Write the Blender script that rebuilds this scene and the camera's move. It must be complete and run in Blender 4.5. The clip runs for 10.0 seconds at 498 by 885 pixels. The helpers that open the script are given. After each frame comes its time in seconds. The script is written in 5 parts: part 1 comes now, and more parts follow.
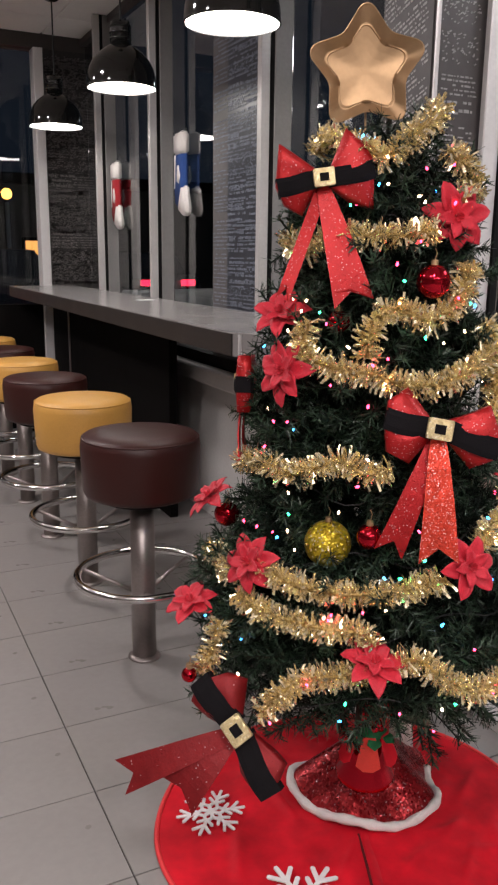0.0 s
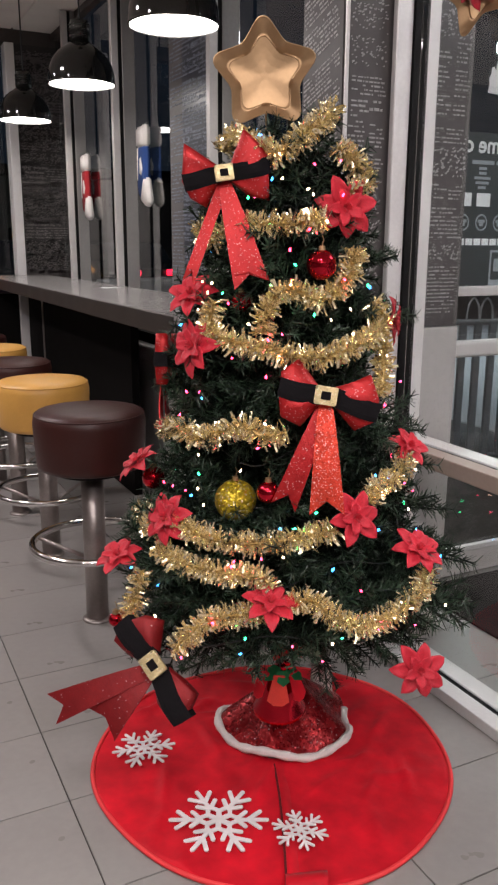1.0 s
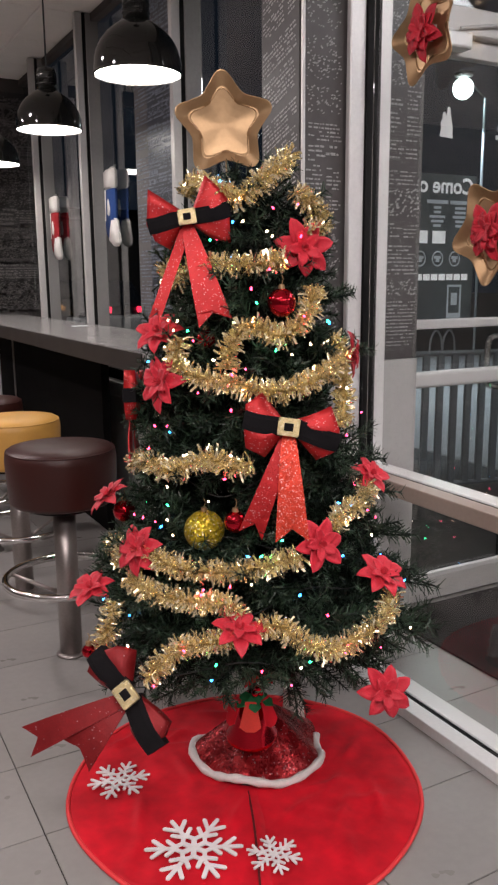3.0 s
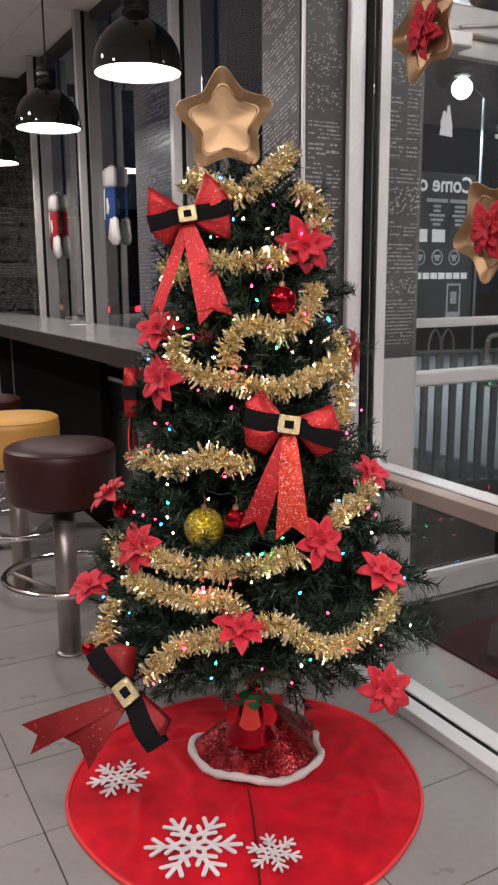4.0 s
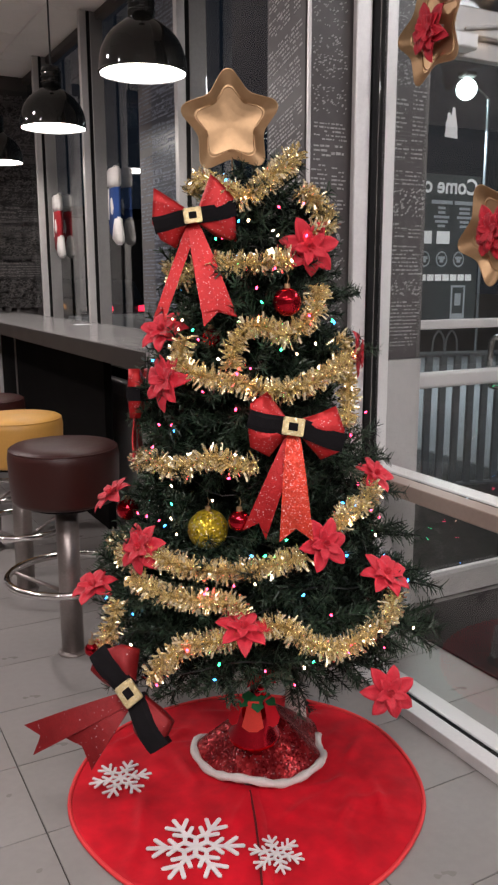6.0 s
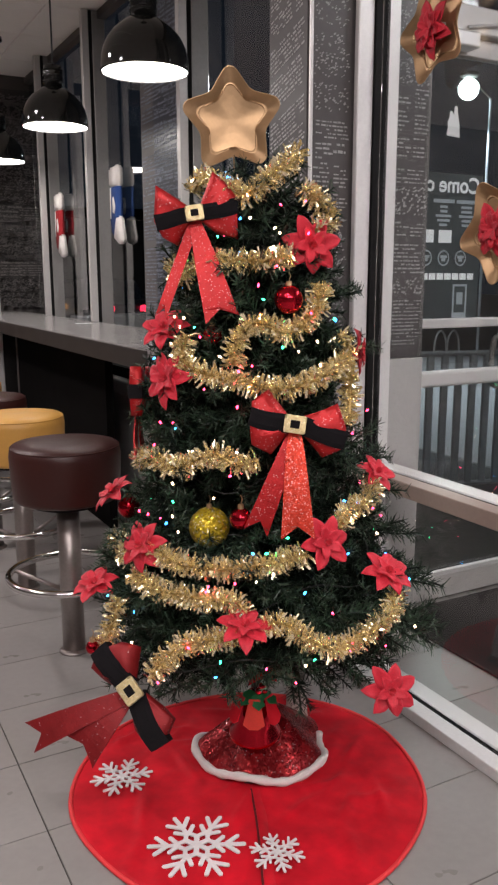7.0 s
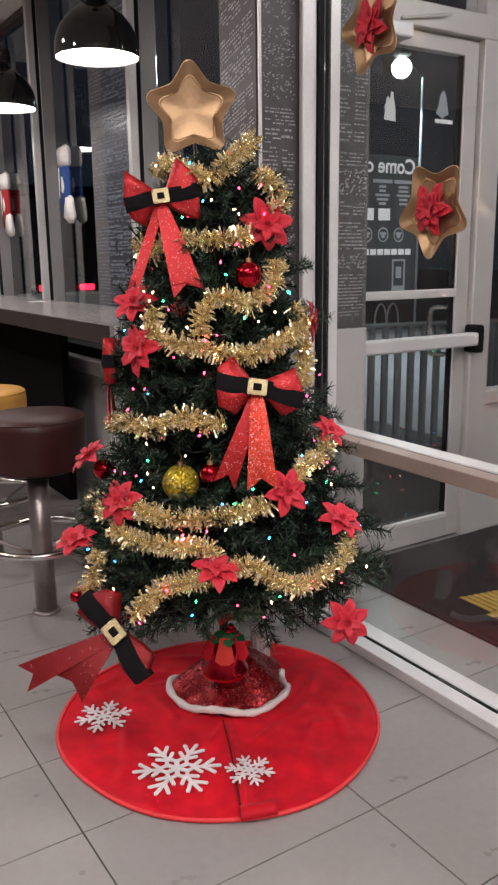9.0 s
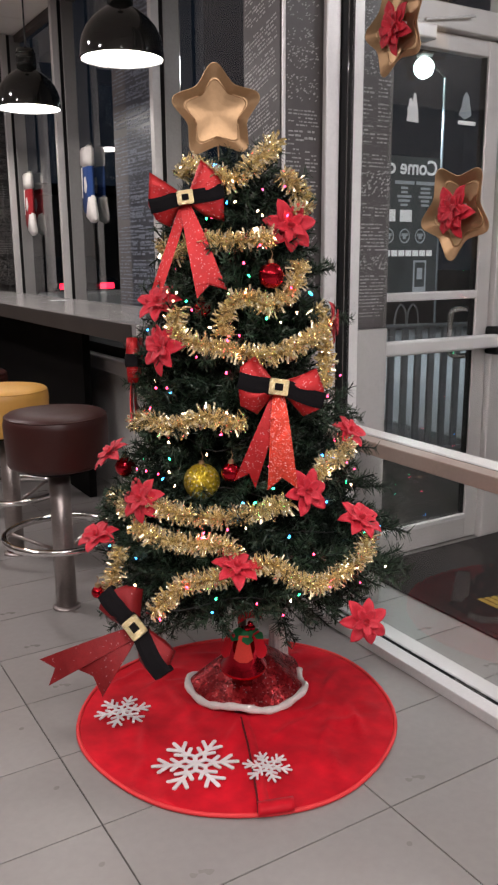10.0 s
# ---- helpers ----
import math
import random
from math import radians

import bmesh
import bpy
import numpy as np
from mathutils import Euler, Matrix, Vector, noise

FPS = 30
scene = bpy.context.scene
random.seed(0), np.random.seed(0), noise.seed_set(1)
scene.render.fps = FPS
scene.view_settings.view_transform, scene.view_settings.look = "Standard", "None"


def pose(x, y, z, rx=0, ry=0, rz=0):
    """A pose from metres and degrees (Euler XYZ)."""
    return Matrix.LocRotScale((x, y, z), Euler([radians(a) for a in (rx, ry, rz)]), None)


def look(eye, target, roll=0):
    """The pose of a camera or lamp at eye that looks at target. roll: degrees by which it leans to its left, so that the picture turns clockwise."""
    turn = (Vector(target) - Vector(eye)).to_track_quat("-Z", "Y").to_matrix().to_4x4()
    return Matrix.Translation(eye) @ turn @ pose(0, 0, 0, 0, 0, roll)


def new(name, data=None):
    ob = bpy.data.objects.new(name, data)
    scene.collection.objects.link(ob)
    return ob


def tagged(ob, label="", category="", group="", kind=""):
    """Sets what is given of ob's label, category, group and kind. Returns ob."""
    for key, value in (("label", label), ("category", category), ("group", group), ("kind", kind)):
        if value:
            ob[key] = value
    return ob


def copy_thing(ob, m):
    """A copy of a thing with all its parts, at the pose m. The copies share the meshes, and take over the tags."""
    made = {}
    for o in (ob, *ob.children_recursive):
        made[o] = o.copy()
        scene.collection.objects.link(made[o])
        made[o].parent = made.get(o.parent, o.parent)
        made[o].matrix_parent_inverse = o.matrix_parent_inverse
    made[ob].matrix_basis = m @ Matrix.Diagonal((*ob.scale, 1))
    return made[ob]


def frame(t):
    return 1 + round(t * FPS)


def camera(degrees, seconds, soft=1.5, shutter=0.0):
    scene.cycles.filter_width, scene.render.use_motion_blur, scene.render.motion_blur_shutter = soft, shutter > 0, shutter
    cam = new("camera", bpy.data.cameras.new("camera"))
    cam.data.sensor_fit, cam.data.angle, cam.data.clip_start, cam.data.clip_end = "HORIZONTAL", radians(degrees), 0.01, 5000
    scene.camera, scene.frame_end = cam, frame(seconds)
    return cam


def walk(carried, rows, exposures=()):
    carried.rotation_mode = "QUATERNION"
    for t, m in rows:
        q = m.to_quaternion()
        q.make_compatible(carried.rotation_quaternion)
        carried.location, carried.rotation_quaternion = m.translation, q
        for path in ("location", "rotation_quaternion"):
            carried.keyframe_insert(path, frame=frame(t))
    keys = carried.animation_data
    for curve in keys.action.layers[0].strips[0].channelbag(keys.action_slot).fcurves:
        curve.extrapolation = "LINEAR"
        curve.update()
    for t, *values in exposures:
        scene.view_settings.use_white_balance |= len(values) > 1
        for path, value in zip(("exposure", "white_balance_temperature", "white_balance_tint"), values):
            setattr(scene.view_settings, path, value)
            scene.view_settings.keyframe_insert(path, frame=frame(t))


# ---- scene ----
cam = camera(34.3, 10.0, 2.3)
PATH = [
    (0, (-0.027, 0.013, 1.261), (0.832, 1.762, 0.81), 0.7),
    (0.5, (0.003, -0.106, 1.252), (0.873, 1.633, 0.782), 0.4),
    (1, (0.041, -0.239, 1.258), (0.911, 1.498, 0.783), 0.3),
    (1.5, (0.039, -0.275, 1.261), (0.869, 1.495, 0.839), -0.8),
    (1.7, (0.049, -0.288, 1.269), (0.879, 1.483, 0.853), -0.8),
    (2, (0.035, -0.285, 1.277), (0.906, 1.47, 0.876), -0.9),
    (2.5, (0.032, -0.279, 1.274), (0.925, 1.466, 0.878), -0.8),
    (3, (0.027, -0.3, 1.266), (0.964, 1.423, 0.873), -0.5),
    (4.5, (0.023, -0.296, 1.26), (0.964, 1.424, 0.867), -0.4),
    (5, (0.024, -0.3, 1.261), (0.962, 1.423, 0.867), -0.3),
    (5.5, (0.02, -0.296, 1.265), (0.957, 1.426, 0.871), -0.2),
    (7, (0.02, -0.294, 1.259), (0.953, 1.431, 0.866), -0.1),
    (7.5, (0.011, -0.307, 1.253), (0.941, 1.415, 0.842), -0.0),
    (8, (-0.054, -0.363, 1.256), (0.885, 1.351, 0.833), -0.6),
    (8.5, (-0.114, -0.417, 1.257), (0.926, 1.234, 0.816), -0.7),
    (9, (-0.125, -0.436, 1.259), (0.924, 1.206, 0.812), -0.7),
    (9.5, (-0.137, -0.444, 1.262), (0.903, 1.205, 0.815), -0.7),
    (10, (-0.142, -0.446, 1.263), (0.871, 1.219, 0.815), -0.4),
]
walk(cam, [(t, look(eye, target, roll)) for t, eye, target, roll in PATH])

# ---- world, lights ----
world = bpy.data.worlds.new("night")
scene.world = world
world.use_nodes = True
world.node_tree.nodes["Background"].inputs[0].default_value = (0.010, 0.014, 0.022, 1)
world.node_tree.nodes["Background"].inputs[1].default_value = 0.6


def area_lamp(name, x, y, z, size, power, colour=(1.0, 0.908, 0.918)):
    data = bpy.data.lights.new(name, "AREA")
    data.shape, data.size, data.energy, data.color = "DISK", size, power, colour
    ob = new(name, data)
    ob.matrix_world = pose(x, y, z)
    return tagged(ob, kind="structure")


CEIL = 2.71
DOWNLIGHTS = [(0.9, -2.5, 33), (-0.9, -1.6, 33), (0.1, -1.7, 33), (-0.9, 0.2, 17), (0.0, 0.0, 17), (-1.2, 2.3, 18), (-0.4, 3.6, 25), (-1.1, 5.0, 30)]
for dx, dy, power in DOWNLIGHTS:
    area_lamp("ceiling_lamp", dx, dy, CEIL - 0.035, 0.26, power)
# added fill to brighten the lobby, without any fixture
area_lamp("vestibule_fill", 2.85, 0.75, 2.60, 0.9, 17, (0.97, 0.96, 1.0))


# ---- materials ----
def mat(name, base, rough=0.5, metal=0.0, var=0.12, scale=6.0, fine=60.0, bump=0.0, rvar=0.08, spec=0.5, coat=0.0, sheen=0.0, per_object=0.0):
    m = bpy.data.materials.new(name)
    m.use_nodes = True
    nt = m.node_tree
    b = nt.nodes["Principled BSDF"]
    tc = nt.nodes.new("ShaderNodeTexCoord")
    n1, n2 = nt.nodes.new("ShaderNodeTexNoise"), nt.nodes.new("ShaderNodeTexNoise")
    n1.inputs["Scale"].default_value, n2.inputs["Scale"].default_value = scale, fine
    n1.inputs["Detail"].default_value = n2.inputs["Detail"].default_value = 4
    for n in (n1, n2):
        nt.links.new(tc.outputs["Object"], n.inputs["Vector"])
    add = nt.nodes.new("ShaderNodeMath")
    add.operation = "ADD"
    nt.links.new(n1.outputs["Fac"], add.inputs[0])
    nt.links.new(n2.outputs["Fac"], add.inputs[1])
    total = add.outputs[0]
    if per_object:
        info = nt.nodes.new("ShaderNodeObjectInfo")
        mul = nt.nodes.new("ShaderNodeMath")
        mul.operation = "MULTIPLY_ADD"
        mul.inputs[1].default_value = per_object
        nt.links.new(info.outputs["Random"], mul.inputs[0])
        nt.links.new(total, mul.inputs[2])
        total = mul.outputs[0]
    rng = nt.nodes.new("ShaderNodeMapRange")
    rng.inputs["From Min"].default_value, rng.inputs["From Max"].default_value = 0.6, 1.4 + per_object
    rng.inputs["To Min"].default_value, rng.inputs["To Max"].default_value = 1 - var, 1 + var
    nt.links.new(total, rng.inputs["Value"])
    mix = nt.nodes.new("ShaderNodeVectorMath")
    mix.operation = "SCALE"
    mix.inputs[0].default_value = base
    nt.links.new(rng.outputs[0], mix.inputs["Scale"])
    nt.links.new(mix.outputs[0], b.inputs["Base Color"])
    rr = nt.nodes.new("ShaderNodeMapRange")
    rr.inputs["To Min"].default_value, rr.inputs["To Max"].default_value = max(0.02, rough - rvar), min(1, rough + rvar)
    nt.links.new(n1.outputs["Fac"], rr.inputs["Value"])
    nt.links.new(rr.outputs[0], b.inputs["Roughness"])
    b.inputs["Metallic"].default_value = metal
    b.inputs["Specular IOR Level"].default_value = spec
    b.inputs["Coat Weight"].default_value = coat
    b.inputs["Sheen Weight"].default_value = sheen
    if bump:
        bp = nt.nodes.new("ShaderNodeBump")
        bp.inputs["Strength"].default_value, bp.inputs["Distance"].default_value = bump, 0.004
        nt.links.new(n2.outputs["Fac"], bp.inputs["Height"])
        nt.links.new(bp.outputs[0], b.inputs["Normal"])
    return m


def glitter(name, base, flake=520.0, metal=0.7, spread=1.1, rough=0.28, share=0.35):
    m = mat(name, base, rough, metal, 0.25, 30, 300, 0.0)
    nt = m.node_tree
    b = nt.nodes["Principled BSDF"]
    tc = nt.nodes.new("ShaderNodeTexCoord")
    vo = nt.nodes.new("ShaderNodeTexVoronoi")
    vo.inputs["Scale"].default_value = flake
    nt.links.new(tc.outputs["Object"], vo.inputs["Vector"])
    sub = nt.nodes.new("ShaderNodeVectorMath")
    sub.operation = "SUBTRACT"
    sub.inputs[1].default_value = (0.5, 0.5, 0.5)
    nt.links.new(vo.outputs["Color"], sub.inputs[0])
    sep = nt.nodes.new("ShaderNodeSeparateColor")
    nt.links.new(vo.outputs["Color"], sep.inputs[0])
    big = nt.nodes.new("ShaderNodeMapRange")
    big.inputs["From Min"].default_value, big.inputs["From Max"].default_value = 1 - share, 1.001 - share
    big.inputs["To Min"].default_value, big.inputs["To Max"].default_value = 0.25 * spread, 0.85 * spread
    nt.links.new(sep.outputs[1], big.inputs["Value"])
    scl = nt.nodes.new("ShaderNodeVectorMath")
    scl.operation = "SCALE"
    nt.links.new(sub.outputs[0], scl.inputs[0])
    nt.links.new(big.outputs[0], scl.inputs["Scale"])
    sub = scl
    # pale flakes: sparkle glints are put into the base colour
    glint = nt.nodes.new("ShaderNodeMath")
    glint.operation = "GREATER_THAN"
    glint.inputs[1].default_value = 1 - share * 0.13
    nt.links.new(sep.outputs[2], glint.inputs[0])
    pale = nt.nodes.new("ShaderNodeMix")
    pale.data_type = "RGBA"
    nt.links.new(glint.outputs[0], pale.inputs[0])
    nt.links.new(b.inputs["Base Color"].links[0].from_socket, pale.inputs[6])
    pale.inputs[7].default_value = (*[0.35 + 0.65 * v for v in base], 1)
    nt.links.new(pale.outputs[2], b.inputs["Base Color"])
    geo = nt.nodes.new("ShaderNodeNewGeometry")
    add = nt.nodes.new("ShaderNodeVectorMath")
    nt.links.new(sub.outputs[0], add.inputs[0])
    nt.links.new(geo.outputs["Normal"], add.inputs[1])
    nrm = nt.nodes.new("ShaderNodeVectorMath")
    nrm.operation = "NORMALIZE"
    nt.links.new(add.outputs[0], nrm.inputs[0])
    nt.links.new(nrm.outputs[0], b.inputs["Normal"])
    return m


def glow(name, colour, strength):
    m = bpy.data.materials.new(name)
    m.use_nodes = True
    b = m.node_tree.nodes["Principled BSDF"]
    b.inputs["Base Color"].default_value = (*colour, 1)
    b.inputs["Emission Color"].default_value = (*colour, 1)
    b.inputs["Emission Strength"].default_value = strength
    return m


def glass(name, tint=(0.96, 0.985, 0.98)):
    m = bpy.data.materials.new(name)
    m.use_nodes = True
    b = m.node_tree.nodes["Principled BSDF"]
    b.inputs["Base Color"].default_value = (*tint, 1)
    b.inputs["Roughness"].default_value = 0.0
    b.inputs["IOR"].default_value = 1.5
    b.inputs["Transmission Weight"].default_value = 1.0
    return m


TILE = mat("grey_porcelain", (0.268, 0.252, 0.241), 0.30, 0, 0.10, 3.5, 45, 0.03, 0.10, per_object=0.25)
GROUT = mat("grout", (0.055, 0.05, 0.045), 0.85, 0, 0.25, 20, 160)
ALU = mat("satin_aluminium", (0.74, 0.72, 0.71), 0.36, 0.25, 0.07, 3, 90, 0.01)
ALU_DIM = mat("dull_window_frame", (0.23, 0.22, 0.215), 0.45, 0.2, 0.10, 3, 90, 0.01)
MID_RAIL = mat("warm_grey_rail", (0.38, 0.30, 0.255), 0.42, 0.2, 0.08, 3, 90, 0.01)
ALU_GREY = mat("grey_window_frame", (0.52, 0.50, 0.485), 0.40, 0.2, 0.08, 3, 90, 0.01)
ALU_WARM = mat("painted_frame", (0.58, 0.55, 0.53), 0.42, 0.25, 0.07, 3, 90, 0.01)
GASKET = mat("black_rubber", (0.008, 0.0075, 0.0075), 0.7, 0, 0.2, spec=0.15)
GLASS = glass("window_glass")
PRINT_FRONT = mat("printed_cladding_front", (0.080, 0.073, 0.073), 0.36, 0, 0.18, 3, 40)
# column side paler than its front: the reflected light is in the colour
PRINT_SIDE = mat("printed_cladding_side", (0.125, 0.118, 0.117), 0.48, 0.0, 0.15, 3, 40, spec=0.2)
PRINT_DARK = mat("printed_cladding_dark", (0.042, 0.045, 0.056), 0.35, 0, 0.25, 6, 40)
PRINT_END = mat("printed_cladding_end", (0.030, 0.026, 0.025), 0.45, 0, 0.35, 12, 60)
INK_PALE = mat("pale_print_ink", (0.34, 0.33, 0.33), 0.45, 0, 0.40, 22, 160)
INK_MID = mat("mid_grey_print_ink", (0.42, 0.41, 0.405), 0.45, 0, 0.30, 22, 160)
INK_BLUE = mat("blue_grey_print_ink", (0.17, 0.19, 0.23), 0.45, 0, 0.45, 20, 120)
INK_DARK = mat("dark_print_ink", (0.022, 0.019, 0.018), 0.5, 0, 0.4, 16, 90)
INK_DIM = mat("dim_print_ink", (0.120, 0.108, 0.104), 0.5, 0, 0.6, 16, 90)
PANEL_GREY = mat("grey_panel", (0.42, 0.405, 0.395), 0.4, 0.1, 0.08, 3, 60, 0.01)
APRON_GREY = mat("light_grey_panel", (0.62, 0.60, 0.58), 0.42, 0.1, 0.08, 3, 60, 0.01)
CEILING = mat("ceiling_board", (0.88, 0.83, 0.79), 0.9, 0, 0.06, 5, 140, 0.15)
WALL = mat("wall_paint", (0.15, 0.135, 0.125), 0.8, 0, 0.06, 2, 60, 0.03)
COUNTER = mat("grey_laminate", (0.29, 0.275, 0.27), 0.22, 0, 0.05, 5, 240, 0.01, 0.03)
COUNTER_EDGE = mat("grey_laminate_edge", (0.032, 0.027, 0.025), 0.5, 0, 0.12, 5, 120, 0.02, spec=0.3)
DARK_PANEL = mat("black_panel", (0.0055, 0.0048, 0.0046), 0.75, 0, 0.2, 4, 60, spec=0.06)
HEAD_BROWN = mat("brown_head_trim", (0.060, 0.050, 0.046), 0.6, 0, 0.12, 4, 60)
STEEL = mat("brushed_steel", (0.34, 0.30, 0.285), 0.38, 0.85, 0.12, 8, 120, 0.02)
CHROME = mat("chrome", (0.72, 0.70, 0.69), 0.12, 1.0, 0.06)
VINYL_BROWN = mat("brown_vinyl", (0.040, 0.0100, 0.0080), 0.40, 0, 0.15, 9, 220, 0.12, spec=0.35)
VINYL_YELLOW = mat("yellow_vinyl", (0.62, 0.33, 0.075), 0.42, 0, 0.10, 9, 220, 0.12)
LAMP_BLACK = mat("black_enamel", (0.010, 0.010, 0.009), 0.06, 0, 0.15, spec=0.5, coat=0.2)
LAMP_WHITE = mat("white_enamel", (0.82, 0.80, 0.77), 0.35, 0, 0.04)
BULB = glow("lamp_diffuser", (1.0, 0.955, 0.91), 17.0)
CORD = mat("black_cord", (0.02, 0.02, 0.02), 0.6)
# near-black needles carry the shade inside the tree, lighter tips the light
NEEDLE = mat("shaded_needles", (0.0062, 0.0125, 0.0075), 0.55, 0, 0.35, 30, 200, spec=0.25, per_object=0.8)
NEEDLE_TIP = mat("lit_needle_tips", (0.028, 0.055, 0.030), 0.42, 0, 0.45, 30, 200, per_object=0.8)
TWIG = mat("twig_wire", (0.03, 0.028, 0.018), 0.7)
TINSEL = mat("gold_tinsel", (1.0, 0.86, 0.57), 0.22, 0.84, 0.25, 60, 300)
TINSEL_CORE = mat("tinsel_core", (0.42, 0.29, 0.11), 0.4, 0.8, 0.2)
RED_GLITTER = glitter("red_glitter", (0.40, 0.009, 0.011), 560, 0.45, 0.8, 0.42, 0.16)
# darker, sparser copy of RED_GLITTER: shade on the lowest bow is in its colour
RED_RIBBON = glitter("red_ribbon_shaded", (0.21, 0.006, 0.008), 560, 0.45, 0.4, 0.55, 0.035)
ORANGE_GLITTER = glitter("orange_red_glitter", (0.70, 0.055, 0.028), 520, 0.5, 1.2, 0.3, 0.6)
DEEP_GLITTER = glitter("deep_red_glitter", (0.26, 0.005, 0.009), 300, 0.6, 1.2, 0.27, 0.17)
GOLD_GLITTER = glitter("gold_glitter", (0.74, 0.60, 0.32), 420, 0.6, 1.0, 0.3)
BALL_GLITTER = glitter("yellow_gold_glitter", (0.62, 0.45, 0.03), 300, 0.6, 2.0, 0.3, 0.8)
BLACK_FELT = mat("black_felt", (0.008, 0.007, 0.008), 0.95, 0, 0.3, 40, 400, 0.2, spec=0.15)
PETAL = mat("red_petal_fabric", (0.55, 0.011, 0.030), 0.60, 0, 0.35, 45, 300, 0.3, sheen=0.1, per_object=0.4)
FELT_RED = mat("red_felt", (0.53, 0.005, 0.016), 0.58, 0, 0.34, 6, 22, 0.0, spec=0.16, sheen=0.05)
# dark red for the shade painted along the skirt's slit
SLIT_SHADE = mat("slit_shade_red", (0.10, 0.002, 0.004), 0.9, 0, 0.2, 40, 300)
FELT_TRIM = mat("red_trim", (0.70, 0.035, 0.04), 0.7, 0, 0.1, 20, 300, 0.1)
FELT_ORANGE = mat("orange_red_felt", (0.66, 0.045, 0.03), 0.85, 0, 0.12, 20, 400, 0.15)
SNOW = mat("white_applique", (0.70, 0.66, 0.66), 0.7, 0, 0.10, 60, 500, 0.3)
FUR = mat("white_plush", (0.80, 0.75, 0.72), 0.95, 0, 0.10, 60, 500, 0.8)
GOLD_FOIL = mat("gold_plate_foil", (0.46, 0.30, 0.165), 0.42, 0.82, 0.10, 4, 90, 0.02)
RED_BALL = mat("red_bauble", (0.50, 0.012, 0.026), 0.06, 0.95, 0.1)
GREEN_LEAF = mat("green_holly_felt", (0.012, 0.16, 0.05), 0.7, 0, 0.2, 30, 200, 0.1)
RUBBER_MAT = mat("dark_entrance_mat", (0.012, 0.0085, 0.008), 0.9, 0, 0.35, 40, 350, 0.5)
MAT_GOLD = mat("ochre_mat_print", (0.42, 0.27, 0.05), 0.9, 0, 0.3, 60, 350, 0.4)
STICKER = mat("white_sticker", (0.78, 0.80, 0.80), 0.6, 0, 0.06)
STICKER_GREY = mat("grey_sticker", (0.30, 0.34, 0.36), 0.6, 0, 0.1)
STICKER_DARK = mat("dark_sticker", (0.020, 0.029, 0.033), 0.4, 0, 0.15)
ASPHALT = mat("asphalt", (0.035, 0.035, 0.037), 0.8, 0, 0.3, 2, 80, 0.3)
CONCRETE = mat("concrete", (0.30, 0.31, 0.32), 0.85, 0, 0.15, 3, 60, 0.2)
FENCE = mat("galvanised_steel", (0.20, 0.22, 0.24), 0.5, 0.5, 0.15, 8, 60)
PLUSH_BLUE = mat("blue_plush", (0.015, 0.05, 0.19), 0.95, 0, 0.15, 60, 400, 0.5)
PLUSH_RED = mat("red_plush", (0.30, 0.010, 0.016), 0.95, 0, 0.15, 60, 400, 0.5)
CAR_PAINT = mat("dark_car_paint", (0.03, 0.035, 0.045), 0.2, 0.3, 0.1, coat=0.5)
SIDING = mat("dark_siding", (0.05, 0.045, 0.042), 0.8, 0, 0.2)


# ---- mesh helpers ----
def finish(bm, name, material, smooth=False):
    me = bpy.data.meshes.new(name)
    if smooth:
        for f in bm.faces:
            f.smooth = True
    bm.to_mesh(me)
    bm.free()
    for m in material if isinstance(material, (list, tuple)) else [material]:
        me.materials.append(m)
    return me


def part(name, bm, material, parent=None, label="", m=None, smooth=False):
    ob = new(name, bm if isinstance(bm, bpy.types.Mesh) else finish(bm, name, material, smooth))
    ob.parent = parent
    if m is not None:
        ob.matrix_basis = m
    return tagged(ob, label)


def thing(name, m, label, category, group="", kind=""):
    ob = new(name)
    ob.empty_display_size = 0.05
    ob.matrix_basis = m
    return tagged(ob, label, category, group, kind)


def solid(name, bm, material, label, category="", group="", kind="", m=None, smooth=False):
    ob = part(name, bm, material, None, label, m, smooth)
    return tagged(ob, category=category, group=group, kind=kind)


def box(bm, x0, x1, y0, y1, z0, z1, bevel=0.0, seg=1):
    made = bmesh.ops.create_cube(bm, size=1, matrix=Matrix.LocRotScale(((x0 + x1) / 2, (y0 + y1) / 2, (z0 + z1) / 2), None, (x1 - x0, y1 - y0, z1 - z0)))
    if bevel:
        edges = list({e for v in made["verts"] for e in v.link_edges})
        bmesh.ops.bevel(bm, geom=edges, offset=bevel, segments=seg, affect="EDGES", profile=0.5)
    return bm


def B(x0, x1, y0, y1, z0, z1, bevel=0.0, seg=1):
    return box(bmesh.new(), x0, x1, y0, y1, z0, z1, bevel, seg)


def lathe(profile, steps=40, bm=None, m=None):
    bm = bm or bmesh.new()
    m = m or Matrix()
    rings = []
    for r, z in profile:
        if r < 1e-5:
            rings.append([bm.verts.new(m @ Vector((0, 0, z)))])
        else:
            rings.append([bm.verts.new(m @ Vector((r * math.cos(2 * math.pi * i / steps), r * math.sin(2 * math.pi * i / steps), z))) for i in range(steps)])
    for a, b in zip(rings, rings[1:]):
        for i in range(steps):
            j = (i + 1) % steps
            if len(a) == 1 and len(b) == 1:
                continue
            if len(a) == 1:
                bm.faces.new((a[0], b[i], b[j]))
            elif len(b) == 1:
                bm.faces.new((a[i], a[j], b[0]))
            else:
                bm.faces.new((a[i], a[j], b[j], b[i]))
    bmesh.ops.recalc_face_normals(bm, faces=bm.faces)
    return bm


